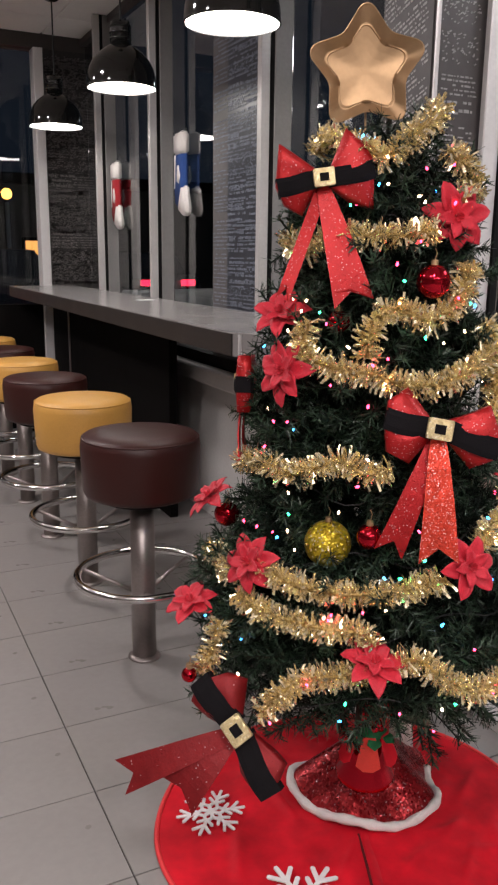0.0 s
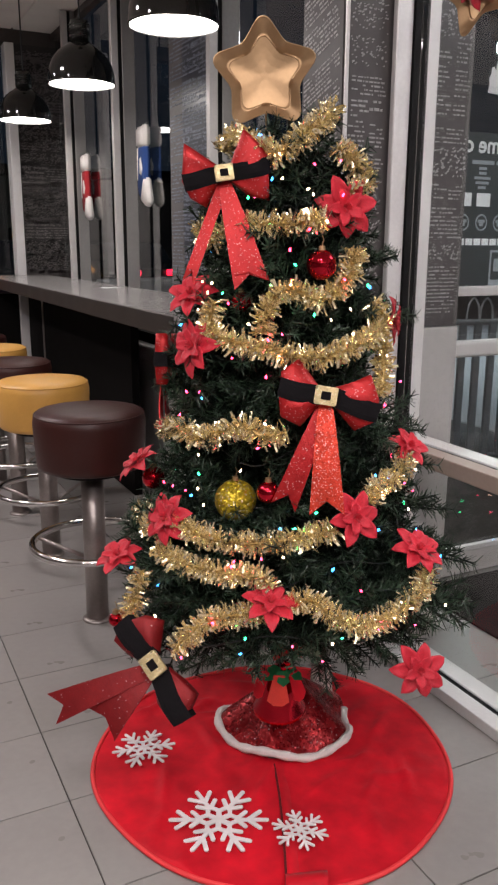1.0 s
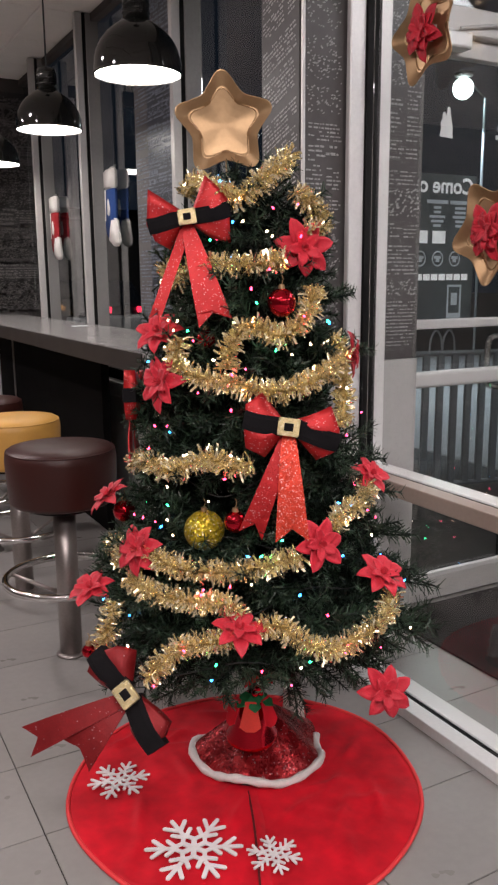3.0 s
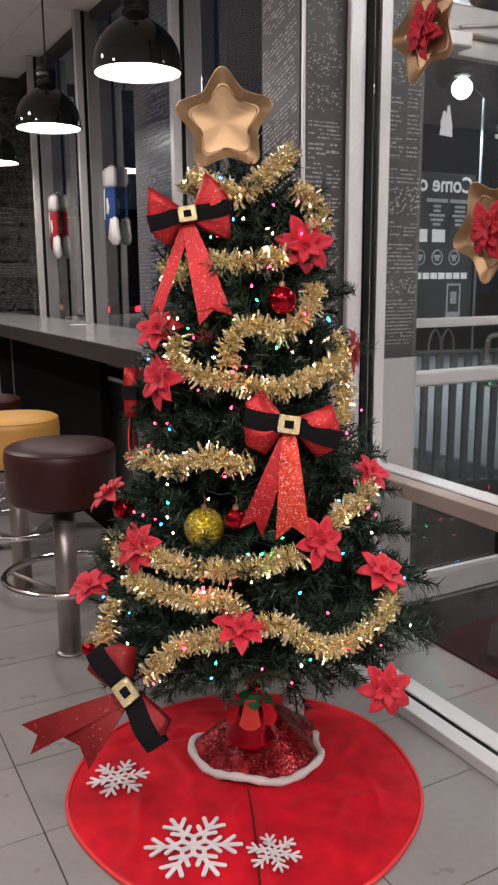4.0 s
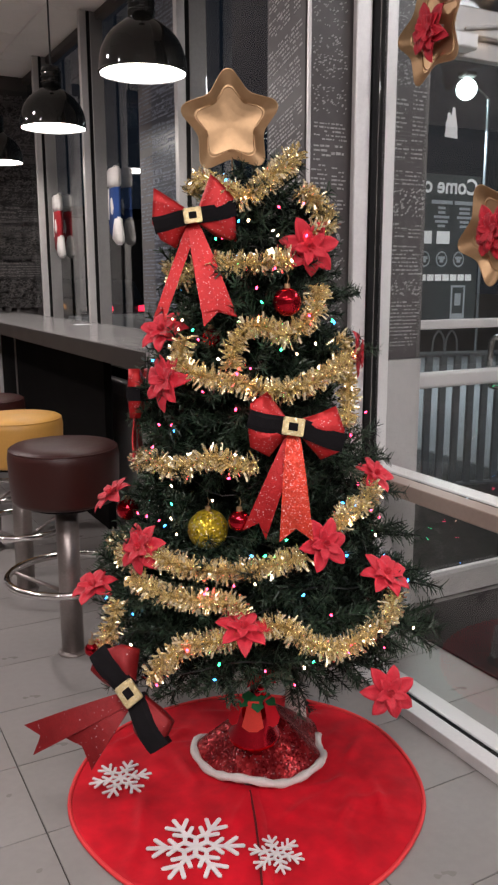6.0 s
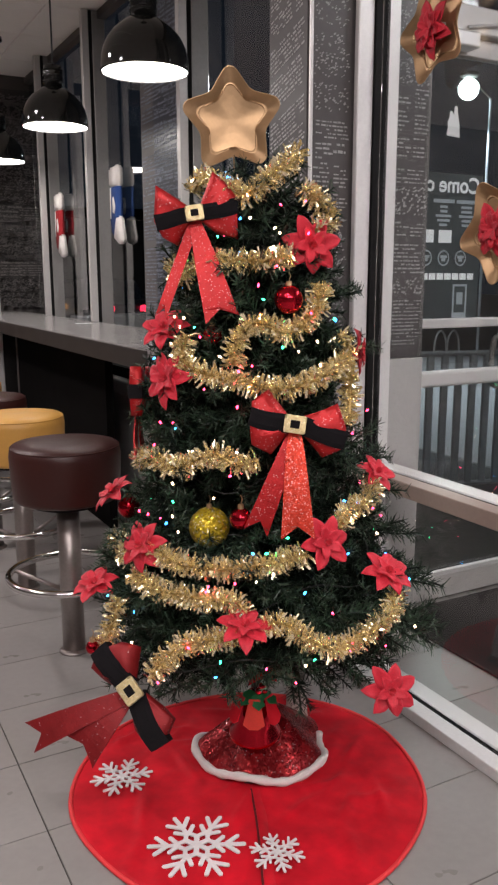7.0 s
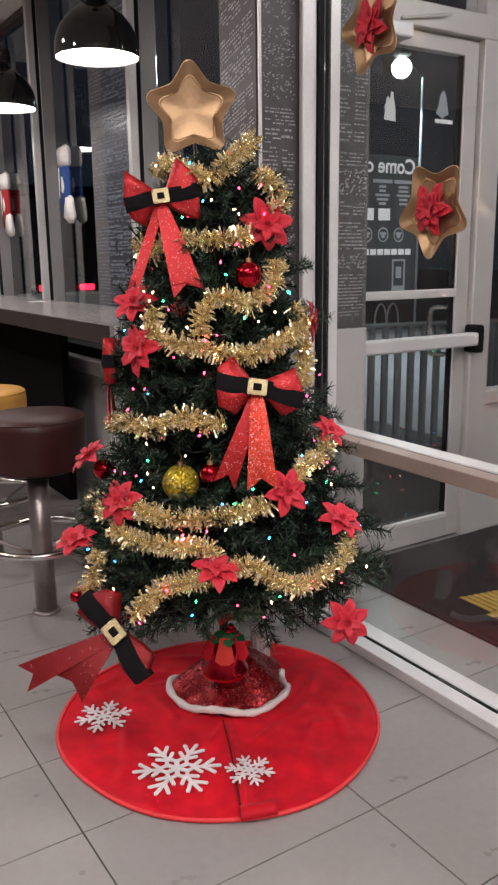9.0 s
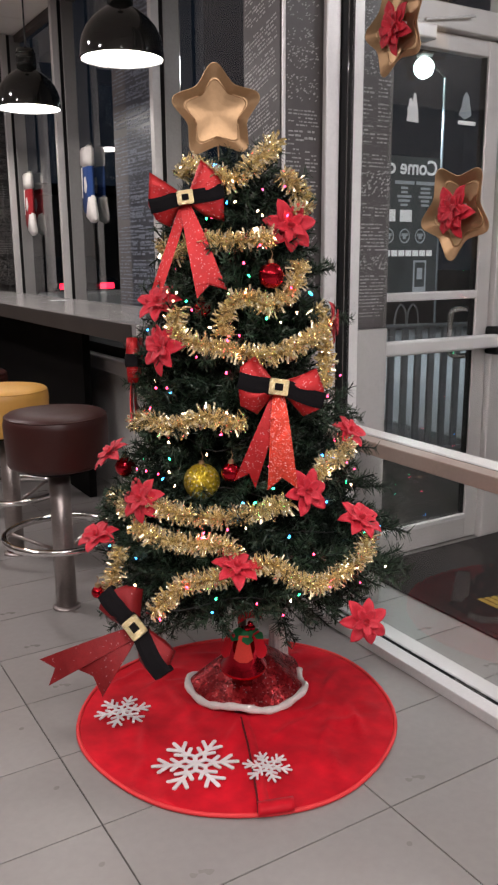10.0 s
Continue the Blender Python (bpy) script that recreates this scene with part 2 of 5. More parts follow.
def tube(points, radius, sides=8, closed=False, bm=None):
    bm = bm or bmesh.new()
    pts = [Vector(p) for p in points]
    n = len(pts)
    rings = []
    s = None
    for i, p in enumerate(pts):
        a = pts[(i - 1) % n] if closed or i else p
        b = pts[(i + 1) % n] if closed or i < n - 1 else p
        d = (b - a).normalized()
        if s is None:
            s = d.cross(Vector((0.13, 0.21, 0.97)) if abs(d.z) < 0.9 else Vector((1, 0.1, 0)))
        s = (s - d * s.dot(d)).normalized()
        u = s.cross(d)
        r = radius[i] if isinstance(radius, (list, tuple)) else radius
        rings.append([bm.verts.new(p + r * (math.cos(2 * math.pi * k / sides) * s + math.sin(2 * math.pi * k / sides) * u)) for k in range(sides)])
    for i in range(n if closed else n - 1):
        a, b = rings[i], rings[(i + 1) % n]
        for k in range(sides):
            bm.faces.new((a[k], a[(k + 1) % sides], b[(k + 1) % sides], b[k]))
    if not closed:
        bm.faces.new(rings[0][::-1])
        bm.faces.new(rings[-1])
    bmesh.ops.recalc_face_normals(bm, faces=bm.faces)
    return bm


def slab(outline, z0, z1, bm=None, m=None):
    """A flat plate with this outline (x, y) between z0 and z1."""
    bm = bm or bmesh.new()
    m = m or Matrix()
    lo = [bm.verts.new(m @ Vector((x, y, z0))) for x, y in outline]
    hi = [bm.verts.new(m @ Vector((x, y, z1))) for x, y in outline]
    bm.faces.new(hi)
    bm.faces.new(lo[::-1])
    for i in range(len(lo)):
        j = (i + 1) % len(lo)
        bm.faces.new((lo[i], lo[j], hi[j], hi[i]))
    bmesh.ops.recalc_face_normals(bm, faces=bm.faces)
    return bm


def spline(points, steps=6):
    """Smooth curve through the points (Catmull-Rom)."""
    p = [Vector(q) for q in points]
    p = [2 * p[0] - p[1]] + p + [2 * p[-1] - p[-2]]
    out = []
    for i in range(1, len(p) - 2):
        for k in range(steps):
            t = k / steps
            out.append(0.5 * (2 * p[i] + (p[i + 1] - p[i - 1]) * t + (2 * p[i - 1] - 5 * p[i] + 4 * p[i + 1] - p[i + 2]) * t * t + (3 * p[i] - p[i - 1] - 3 * p[i + 1] + p[i + 2]) * t ** 3))
    return out + [p[-2]]


def facing(place, direction, spin=0.0):
    """A pose whose local z points along direction and whose local y points as far up as it can."""
    z = Vector(direction).normalized()
    x = Vector((0, 0, 1)).cross(z)
    x = x.normalized() if x.length > 1e-4 else Vector((1, 0, 0))
    y = z.cross(x)
    return Matrix.Translation(place) @ Matrix((x, y, z)).transposed().to_4x4() @ pose(0, 0, 0, 0, 0, spin)


def print_bars(parent, width, z0, z1, seed, m, ink, line=0.0125, tilt=0.0, fill=0.62, scatter=0.0, grain=1.0, cols=(1, 1, 2, 2, 3)):
    """Blocks of unreadable print as flat bars, on a board in the local x-z plane facing -y."""
    r = random.Random(seed)
    verts, faces = [], []

    def bar(x, z, w, h, turn=0.0):
        if x < 0.004 or x + w > width - 0.004 or z < z0 + 0.01 or z + h > z1 - 0.01:
            return
        c, d = math.cos(turn), math.sin(turn)
        i = len(verts)
        for y in (-0.0006, 0.0006):
            for a, b in ((0, 0), (w, 0), (w, h), (0, h)):
                verts.append((x + a * c - b * d, y, z + a * d + b * c))
        faces.extend(((i, i + 1, i + 2, i + 3), (i + 4, i + 7, i + 6, i + 5), (i, i + 4, i + 5, i + 1), (i + 1, i + 5, i + 6, i + 2), (i + 2, i + 6, i + 7, i + 3), (i + 3, i + 7, i + 4, i)))

    z = z1 - 0.02
    while z > z0 + 0.02:
        block = r.uniform(0.04, 0.15)
        if r.random() < fill:
            count = r.choice(cols)
            for q in range(count):
                left = width * q / count + r.uniform(0.004, 0.012)
                right = width * (q + 1) / count - r.uniform(0.0, 0.02)
                big = r.random() < 0.05
                pitch = line * (1.7 if big else r.uniform(0.85, 1.1))
                zz = z - r.uniform(0, 0.03)
                while zz > z - block:
                    x = left + (r.uniform(0, 0.05) if r.random() < 0.2 else 0)
                    end = right - (r.uniform(0, 0.4) ** 2) * (right - left)
                    while x < end:
                        w = r.choice((0.004, 0.006, 0.009, 0.013, 0.018)) * (1.5 if big else 1) * r.uniform(0.8, 1.2)
                        if r.random() < 0.86:
                            bar(x, zz + tilt * x, w, pitch * r.uniform(0.28, 0.46), math.atan(tilt))
                        x += w + r.choice((0.003, 0.004, 0.006))
                    zz -= pitch
        else:
            for q in range(int(scatter * block * width * 9000)):
                bar(r.uniform(0, width), r.uniform(z - block, z), grain * r.uniform(0.003, 0.010), grain * r.uniform(0.002, 0.005), r.uniform(0.1, 0.8) if grain < 2 else 0.0)
        z -= block + r.uniform(0.004, 0.02)
    me = bpy.data.meshes.new("lettering_bars")
    me.from_pydata(verts, [], faces)
    me.materials.append(ink)
    return tagged(part("lettering_bars", me, None, parent, m=m), kind="stuff")


# ---- the room ----
XG, XW = 1.52, -3.4          # glass line beside the tree, opposite wall
YS, YN = -3.2, 6.0           # back wall, end wall
floor = tagged(new("floor"), "grey rectangular porcelain floor tiles with dark joints", "floor", kind="structure")
part("subfloor", B(XW, 3.6, YS, 6.2, -0.12, -0.004), GROUT, floor)

ceiling = bmesh.new()
for i in range(-6, 4):
    for j in range(-6, 11):
        x0, y0 = 0.30 + 0.6 * i - 0.2, 0.15 + 0.6 * j
        a, b = max(x0, XW), min(x0 + 0.6, 1.595)
        c, d = max(y0, YS), min(y0 + 0.6, YN)
        if b - a > 0.03 and d - c > 0.03:
            box(ceiling, a + 0.006, b - 0.006, c + 0.006, d - 0.006, CEIL, CEIL + 0.03, 0.004)
box(ceiling, XW, 1.595, YS, YN, CEIL + 0.012, CEIL + 0.06)
solid("ceiling", ceiling, CEILING, "off-white suspended ceiling of square boards", "ceiling", kind="structure")
solid("wall_west", B(XW - 0.15, XW, YS, YN, 0, CEIL + 0.1), WALL, "plain warm grey painted wall", "wall", kind="structure")
solid("wall_south", B(XW - 0.15, 3.6, YS - 0.15, YS, 0, CEIL + 0.1), WALL, "plain warm grey painted wall behind", "wall", kind="structure")
for dx, dy, power in DOWNLIGHTS:
    lamp = thing("downlight", pose(dx, dy, CEIL), "small round recessed white ceiling downlight", "ceiling light", "ceiling downlights")
    part("ring", lathe([(0.125, 0.0), (0.155, -0.004), (0.158, -0.012), (0.138, -0.014), (0.134, 0.0)], 24), LAMP_WHITE, lamp)
    part("lens", lathe([(0.0, -0.006), (0.133, -0.006), (0.133, -0.002)], 24), BULB, lamp)

# end wall: printed panel, mullion and a large dark window
end = tagged(new("wall_north"), "end wall with a printed panel and a tall window", "wall", kind="structure")
board = part("printed_panel", B(1.30, 1.66, YN + 0.003, YN + 0.1, 0, 2.62), PRINT_END, end, "dark brown panel covered with faded grey print")
for k, ink in enumerate((INK_DIM, INK_DARK, INK_DIM)):
    print_bars(board, 0.36, 0.8, 2.60, 31 + k, pose(1.30, YN + 0.002 - 0.0008 * k, 0), ink, 0.020, 0.0, 0.25, 1.0 - 0.2 * k, 3.6 - k)
part("head", B(XW, 1.66, YN + 0.002, YN + 0.14, 2.62, CEIL + 0.1), HEAD_BROWN, end)
part("frame", B(1.235, 1.30, YN - 0.03, YN + 0.1, 0, 2.62, 0.004), ALU, end)
part("frame", B(-0.6, -0.52, YN - 0.03, YN + 0.1, 0, 2.62, 0.004), ALU, end)
part("low_panel", B(-0.52, 1.235, YN - 0.0, YN + 0.1, 0, 0.9), DARK_PANEL, end)
part("side_panel", B(XW, -0.6, YN, YN + 0.1, 0, 2.62), WALL, end)
ob = part("pane", B(-0.52, 1.235, YN + 0.04, YN + 0.05, 0.9, 2.62), GLASS, end)
ob.visible_shadow = False


def mullion(parent, y, width=0.034, x=1.475, z0=0.0, z1=2.705):
    """Inner tube, rubber joint and outer tube of an upright."""
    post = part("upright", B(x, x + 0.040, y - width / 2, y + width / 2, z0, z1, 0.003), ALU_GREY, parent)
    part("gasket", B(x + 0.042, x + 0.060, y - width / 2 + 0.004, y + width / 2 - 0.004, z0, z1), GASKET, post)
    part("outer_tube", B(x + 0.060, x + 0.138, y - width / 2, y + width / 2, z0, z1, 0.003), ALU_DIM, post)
    return post


window = tagged(new("window_1"), "tall aluminium framed window wall over the counter, dark outside", "window", kind="structure")
for y in (3.02, 4.32, 5.35):
    mullion(window, y)
mullion(window, 2.01)
part("head_rail", B(1.565, 1.62, 1.985, YN, 2.665, CEIL - 0.002, 0.003), HEAD_BROWN, window)
part("head_panel", B(1.597, 1.66, 1.98, YN, CEIL, CEIL + 0.1), HEAD_BROWN, window)
part("light_strip", B(1.525, 1.60, 3.42, 3.58, 0.8, 2.70), PRINT_SIDE, window, "light grey printed strip")
board = part("printed_strip", B(1.525, 1.60, 3.06, 3.42, 0.8, 2.70), PRINT_DARK, window, "dark strip covered with small lettering")
print_bars(board, 0.52, 0.9, 2.69, 41, pose(1.524, 3.58, 0, 0, 0, -90), INK_BLUE, 0.017, 0.0, 0.9, 1.0)
print_bars(board, 0.36, 0.9, 2.69, 42, pose(1.5232, 3.42, 0, 0, 0, -90), INK_BLUE, 0.026, 0.0, 0.55, 0.8)
for y0, y1 in ((2.04, 2.99), (3.58, 4.303), (4.337, 5.333), (5.367, YN)):
    ob = part("pane", B(1.604, 1.610, y0, y1, 0.8, 2.665), GLASS, window)
    ob.visible_shadow = False
part("sill_rail", B(1.445, 1.62, 2.0, YN, 0.665, 0.745, 0.012, 2), ALU, window)
# black strip put in for the shade of the slot over the rail
part("sill_gap_shade", B(1.50, 1.62, 2.0, YN, 0.745, 0.80), GASKET, window)
part("apron", B(1.50, 1.60, 2.0, YN, 0.0, 0.665), APRON_GREY, window, "grey sheet panel below the sill")

# corner column
column = tagged(new("column"), "square corner column clad in dark panels printed with small lettering", "column", kind="structure")
board = part("front_cladding", B(1.31, 1.74, 1.72, 1.74, 1.02, CEIL), PRINT_FRONT, column, "near black printed front")
print_bars(board, 0.13, 1.02, 1.46, 51, pose(1.312, 1.7196, 0), INK_PALE, 0.0118, 0.0, 0.35, 0.9, 1.0, (1, 2))
print_bars(board, 0.13, 1.44, 1.72, 55, pose(1.312, 1.7196, 0), INK_PALE, 0.0118, 0.0, 1.0, 0.9, 1.0, (1, 2, 2))
print_bars(board, 0.13, 1.70, CEIL, 52, pose(1.312, 1.7196, 0), INK_PALE, 0.0118, 0.0, 0.18, 0.80, 0.85, (1, 2))
print_bars(board, 0.145, 1.02, 1.95, 53, pose(1.595, 1.7196, 0), INK_PALE, 0.0118, 0.0, 0.72, 0.9, 1.0, (1, 2))
print_bars(board, 0.145, 1.93, CEIL, 56, pose(1.595, 1.7196, 0), INK_PALE, 0.0118, 0.0, 0.20, 0.80, 0.85, (1, 2))
board = part("side_cladding", B(1.306, 1.326, 1.741, 1.95, 1.02, CEIL), PRINT_SIDE, column, "printed side, painted paler for reflected light")
print_bars(board, 0.205, 1.02, CEIL, 54, pose(1.3057, 1.948, 0, 0, 0, -90), INK_MID, 0.0125, 0.32, 0.90, 0.5, 1.0, (1, 2, 3))
part("core", B(1.327, 1.738, 1.741, 1.95, 0.0, CEIL), PANEL_GREY, column)
part("base_cladding", B(1.308, 1.742, 1.714, 1.74, 0.0, 1.018, 0.002), PANEL_GREY, column, "plain light grey lower panel")
part("edge_bead", B(1.302, 1.312, 1.716, 1.726, 1.02, CEIL, 0.002), ALU, column)

# glazed partition to the entrance lobby
part_wall = tagged(new("window_2"), "aluminium framed glass partition beside the entrance lobby", "window", kind="structure")
YP = -3.0
def post(parent, y, w):
    p = part("upright", B(1.445, 1.498, y - w, y, 0.034, 2.66, 0.003), ALU, parent)
    part("gasket", B(1.498, 1.549, y - w - 0.008, y - 0.001, 0.034, 2.66), GASKET, p)
    part("outer_tube", B(1.549, 1.594, y - w, y, 0.034, 2.66, 0.003), ALU, p)
post(part_wall, 1.713, 0.022)
post(part_wall, -0.75, 0.05)
for name, z0, z1 in (("floor_rail", 0.0, 0.034), ("middle_rail", 0.656, 0.70), ("head_rail", 2.66, CEIL)):
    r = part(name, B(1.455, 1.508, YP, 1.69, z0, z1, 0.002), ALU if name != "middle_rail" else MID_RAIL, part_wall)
    part("gasket", B(1.508, 1.532, YP, 1.69, z0, z1 - 0.006), GASKET, r)
    part("outer_rail", B(1.532, 1.592, YP, 1.69, z0, z1, 0.002), ALU, r)
for z0, z1 in ((0.03, 0.66), (0.696, 2.665)):
    ob = part("pane", B(1.517, 1.523, YP, 1.68, z0, z1), GLASS, part_wall)
    ob.visible_shadow = False

# ---- entrance lobby ----
YD = 2.05
lobby = tagged(new("wall_lobby"), "aluminium entrance front of the lobby", "wall", kind="structure")
part("jamb", B(2.585, 2.70, YD - 0.05, YD + 0.07, 0, 2.66, 0.004), ALU_WARM, lobby)
part("jamb", B(1.742, 1.80, YD - 0.05, YD + 0.07, 0, 2.66, 0.004), ALU_WARM, lobby)
part("transom", B(1.80, 3.4, YD - 0.055, YD + 0.07, 2.10, 2.19, 0.004), ALU_WARM, lobby)
part("head", B(1.742, 3.4, YD - 0.05, YD + 0.07, 2.60, CEIL, 0.004), ALU_WARM, lobby)
part("rail", B(2.70, 3.4, YD - 0.04, YD + 0.05, 0.60, 0.66, 0.004), ALU_WARM, lobby)
part("low_panel", B(2.70, 3.4, YD - 0.02, YD + 0.02, 0, 0.60), ALU_WARM, lobby)
for x0, x1, z0, z1 in ((1.80, 2.585, 2.19, 2.60), (2.70, 3.4, 0.66, 2.10), (2.70, 3.4, 2.19, 2.60)):
    ob = part("pane", B(x0, x1, YD + 0.004, YD + 0.010, z0, z1), GLASS, lobby)
    ob.visible_shadow = False
solid("wall_east", B(3.4, 3.55, YS, YD + 0.1, 0, CEIL + 0.1), WALL, "plain lobby side wall", "wall", kind="structure")
solid("lobby_ceiling", B(1.60, 3.4, YS, YD + 0.07, CEIL, CEIL + 0.08), CEILING, "plain light lobby ceiling", "ceiling", kind="structure")

# entrance door, shut
door = thing("door_1", pose(1.80, YD, 0), "aluminium glazed entrance door with push bar and window stickers, shut", "door", kind="structure")
part("hinge_stile", B(0.004, 0.115, -0.022, 0.022, 0.012, 2.095, 0.003), ALU_WARM, door)
part("lock_stile", B(0.705, 0.781, -0.022, 0.022, 0.012, 2.095, 0.003), ALU_WARM, door)
part("top_rail", B(0.115, 0.705, -0.022, 0.022, 2.035, 2.095, 0.003), ALU_WARM, door)
part("bottom_rail", B(0.115, 0.705, -0.024, 0.024, 0.012, 0.105, 0.003), ALU_WARM, door)
part("glazing_bead", B(0.115, 0.705, -0.027, -0.006, 0.105, 0.125, 0.002), ALU, door)
part("gasket", B(0.692, 0.705, -0.012, 0.012, 0.125, 2.035), GASKET, door)
ob = part("pane", B(0.115, 0.692, -0.004, 0.004, 0.125, 2.035), GLASS, door)
ob.visible_shadow = False
bar = part("push_bar", B(0.10, 0.775, -0.105, -0.055, 0.878, 0.935, 0.012, 3), ALU, door, "wide brushed push bar")
part("bracket", B(0.765, 0.815, -0.10, -0.022, 0.845, 0.965, 0.012, 3), GASKET, bar, "black latch housing")
part("cross_bar", B(0.10, 0.705, -0.030, -0.006, 1.085, 1.120, 0.006, 2), ALU, door)
part("pull_handle", tube(spline([(0.735, 0.02, 1.035), (0.675, 0.07, 1.035), (0.655, 0.075, 1.0), (0.655, 0.075, 0.87), (0.675, 0.07, 0.835), (0.735, 0.02, 0.835)]), 0.012), CHROME, door)
closer = part("door_closer", B(0.06, 0.36, -0.085, -0.022, 2.045, 2.10, 0.008, 2), ALU, door, "grey door closer")
part("closer_arm", tube([(0.32, -0.06, 2.115), (0.56, -0.075, 2.155)], 0.006), ALU, closer)


def flat_text(words, size, m, material, parent, name="lettering"):
    cu = bpy.data.curves.new(name, "FONT")
    cu.body, cu.size, cu.extrude, cu.align_x, cu.offset = words, size, 0.0006, "CENTER", 0.0016
    ob = new(name, cu)
    ob.data.materials.append(material)
    ob.parent = parent
    ob.matrix_basis = m
    return ob


# stickers on the outer side of the door glass, read from outside
notice = part("notice", B(0.125, 0.485, 0.0045, 0.0055, 1.10, 1.640), STICKER_DARK, door, "dark notice with opening details, seen from behind")
flat_text("Come on", 0.078, Matrix.Translation((0.320, 0.0035, 1.575)) @ pose(0, 0, 0, 90, 0, 0) @ Matrix.Diagonal((-1, 1, 1, 1)), STICKER, notice)
rows = bmesh.new()
rnd = random.Random(4)
for k, z in enumerate((1.536, 1.518, 1.502, 1.486, 1.470, 1.454)):
    for c, x in enumerate((0.17, 0.30, 0.41)):
        w = (0.10 if k == 0 else rnd.uniform(0.03, 0.085)) * (0.8 if c == 0 else 1)
        box(rows, x - w / 2, x + w / 2, 0.0028, 0.0036, z, z + (0.013 if k == 0 else 0.009))
part("bars", rows, STICKER_GREY, notice)
blocks = bmesh.new()
for x in (0.195, 0.28):
    box(blocks, x, x + 0.062, 0.0028, 0.0036, 1.395, 1.440)
for k in range(7):
    box(blocks, 0.205 + 0.037 * k, 0.236 + 0.037 * k, 0.0028, 0.0036, 1.262, 1.285)
part("blank_panels", blocks, STICKER, notice)
rings = bmesh.new()
for x in (0.225, 0.308, 0.390):
    tube([(x + 0.025 * math.cos(a * math.pi / 9), 0.0032, 1.340 + 0.026 * math.sin(a * math.pi / 9)) for a in range(18)], 0.003, 4, True, rings)
    box(rings, x - 0.009, x + 0.009, 0.0028, 0.0036, 1.328, 1.350)
    box(rings, x - 0.016, x + 0.016, 0.0026, 0.0034, 1.340, 1.350)
part("symbols", rings, STICKER_GREY, notice)
lock = B(0.360, 0.368, 0.0028, 0.0036, 1.115, 1.245)
for q in ((0.422, 0.430, 1.115, 1.245), (0.368, 0.422, 1.237, 1.245), (0.368, 0.422, 1.115, 1.140), (0.380, 0.410, 1.170, 1.215)):
    box(lock, q[0], q[1], 0.0028, 0.0036, q[2], q[3])
part("lock_symbol", lock, STICKER_GREY, notice)
cut = slab([(0.285, 1.76), (0.362, 1.755), (0.358, 1.785), (0.36, 1.80), (0.345, 1.86), (0.342, 1.885), (0.328, 1.888), (0.322, 1.85), (0.312, 1.865), (0.30, 1.86), (0.297, 1.83), (0.287, 1.82), (0.292, 1.795)], 0, 0.001, m=Matrix.Translation((0.323, 0, 1.80)) @ Matrix.Scale(0.8, 4) @ Matrix.Translation((-0.323, 0, -1.80)) @ pose(0, 0.0, 0, 90, 0, 0))
part("candle_sticker", cut, STICKER, door, "white candle shaped window sticker", m=pose(0, -0.0045, 0))
cut = slab([(0.567, 1.812), (0.60, 1.795), (0.638, 1.812), (0.63, 1.84), (0.62, 1.88), (0.605, 1.90), (0.588, 1.88), (0.58, 1.84)], 0, 0.001, m=pose(0, 0, 0, 90, 0, 0))
part("tree_sticker", cut, STICKER_GREY, door, "pale tree shaped window sticker", m=pose(0, -0.0045, 0))
part("sticker_base", B(0.565, 0.662, -0.0058, -0.0045, 1.775, 1.790), STICKER, door)

entrance_mat = thing("entrance_mat", pose(1.865, -1.2, 0.0), "dark ribbed entrance mat with an ochre printed emblem", "mat")
part("mat_body", B(0, 1.35, 0, 3.20, 0.0, 0.010, 0.003), RUBBER_MAT, entrance_mat)
emblem = bmesh.new()
for k in range(9):
    box(emblem, 0.18 + 0.028 * k, 0.202 + 0.028 * k, 2.56 - 0.01 * k, 2.71 - 0.006 * k, 0.0101, 0.0118)
box(emblem, 0.15, 0.50, 2.52, 2.555, 0.0101, 0.0118)
part("emblem", emblem, MAT_GOLD, entrance_mat, "worn ochre printed emblem")
for k in range(14):
    part("rib", B(0.02 + 0.095 * k, 0.055 + 0.095 * k, 0.02, 2.5, 0.0100, 0.0125), RUBBER_MAT, entrance_mat)

# ---- counter ----
counter = thing("counter", pose(1.0, 2.17, 0), "long grey laminate bar counter under the windows", "counter")
top = slab([(0.03, 0.0), (0.10, -0.10), (0.46, -0.10), (0.46, 3.80), (0.0, 3.80), (0.0, 0.05)], 0.962, 1.034)
bmesh.ops.bevel(top, geom=list(top.edges), offset=0.003, segments=2, affect="EDGES")
part("worktop", top, [COUNTER], counter, "grey laminate worktop with a thick dark edge")
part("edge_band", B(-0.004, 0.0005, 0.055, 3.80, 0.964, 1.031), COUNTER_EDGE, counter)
part("corner_bead", tube([(0.012, 0.028, 0.962), (0.012, 0.028, 1.031)], 0.006), ALU, counter)
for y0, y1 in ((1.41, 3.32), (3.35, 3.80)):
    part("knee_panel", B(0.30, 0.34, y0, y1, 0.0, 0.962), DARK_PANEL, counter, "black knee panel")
for y in (3.335,):
    part("leg", B(0.292, 0.345, y - 0.008, y + 0.008, 0, 0.962, 0.003), STEEL, counter)
part("bracket", B(0.34, 0.46, 0.3, 0.34, 0.80, 0.962, 0.004), STEEL, counter)
receipt = slab([(-0.05, -0.03), (0.03, -0.034), (0.05, 0.02), (-0.035, 0.032)], 0.0, 0.0015)
solid("paper_slip", receipt, STICKER, "small crumpled white paper slip lying on the counter", "paper", m=pose(1.33, 4.0, 1.0345, 0, 0, 15))


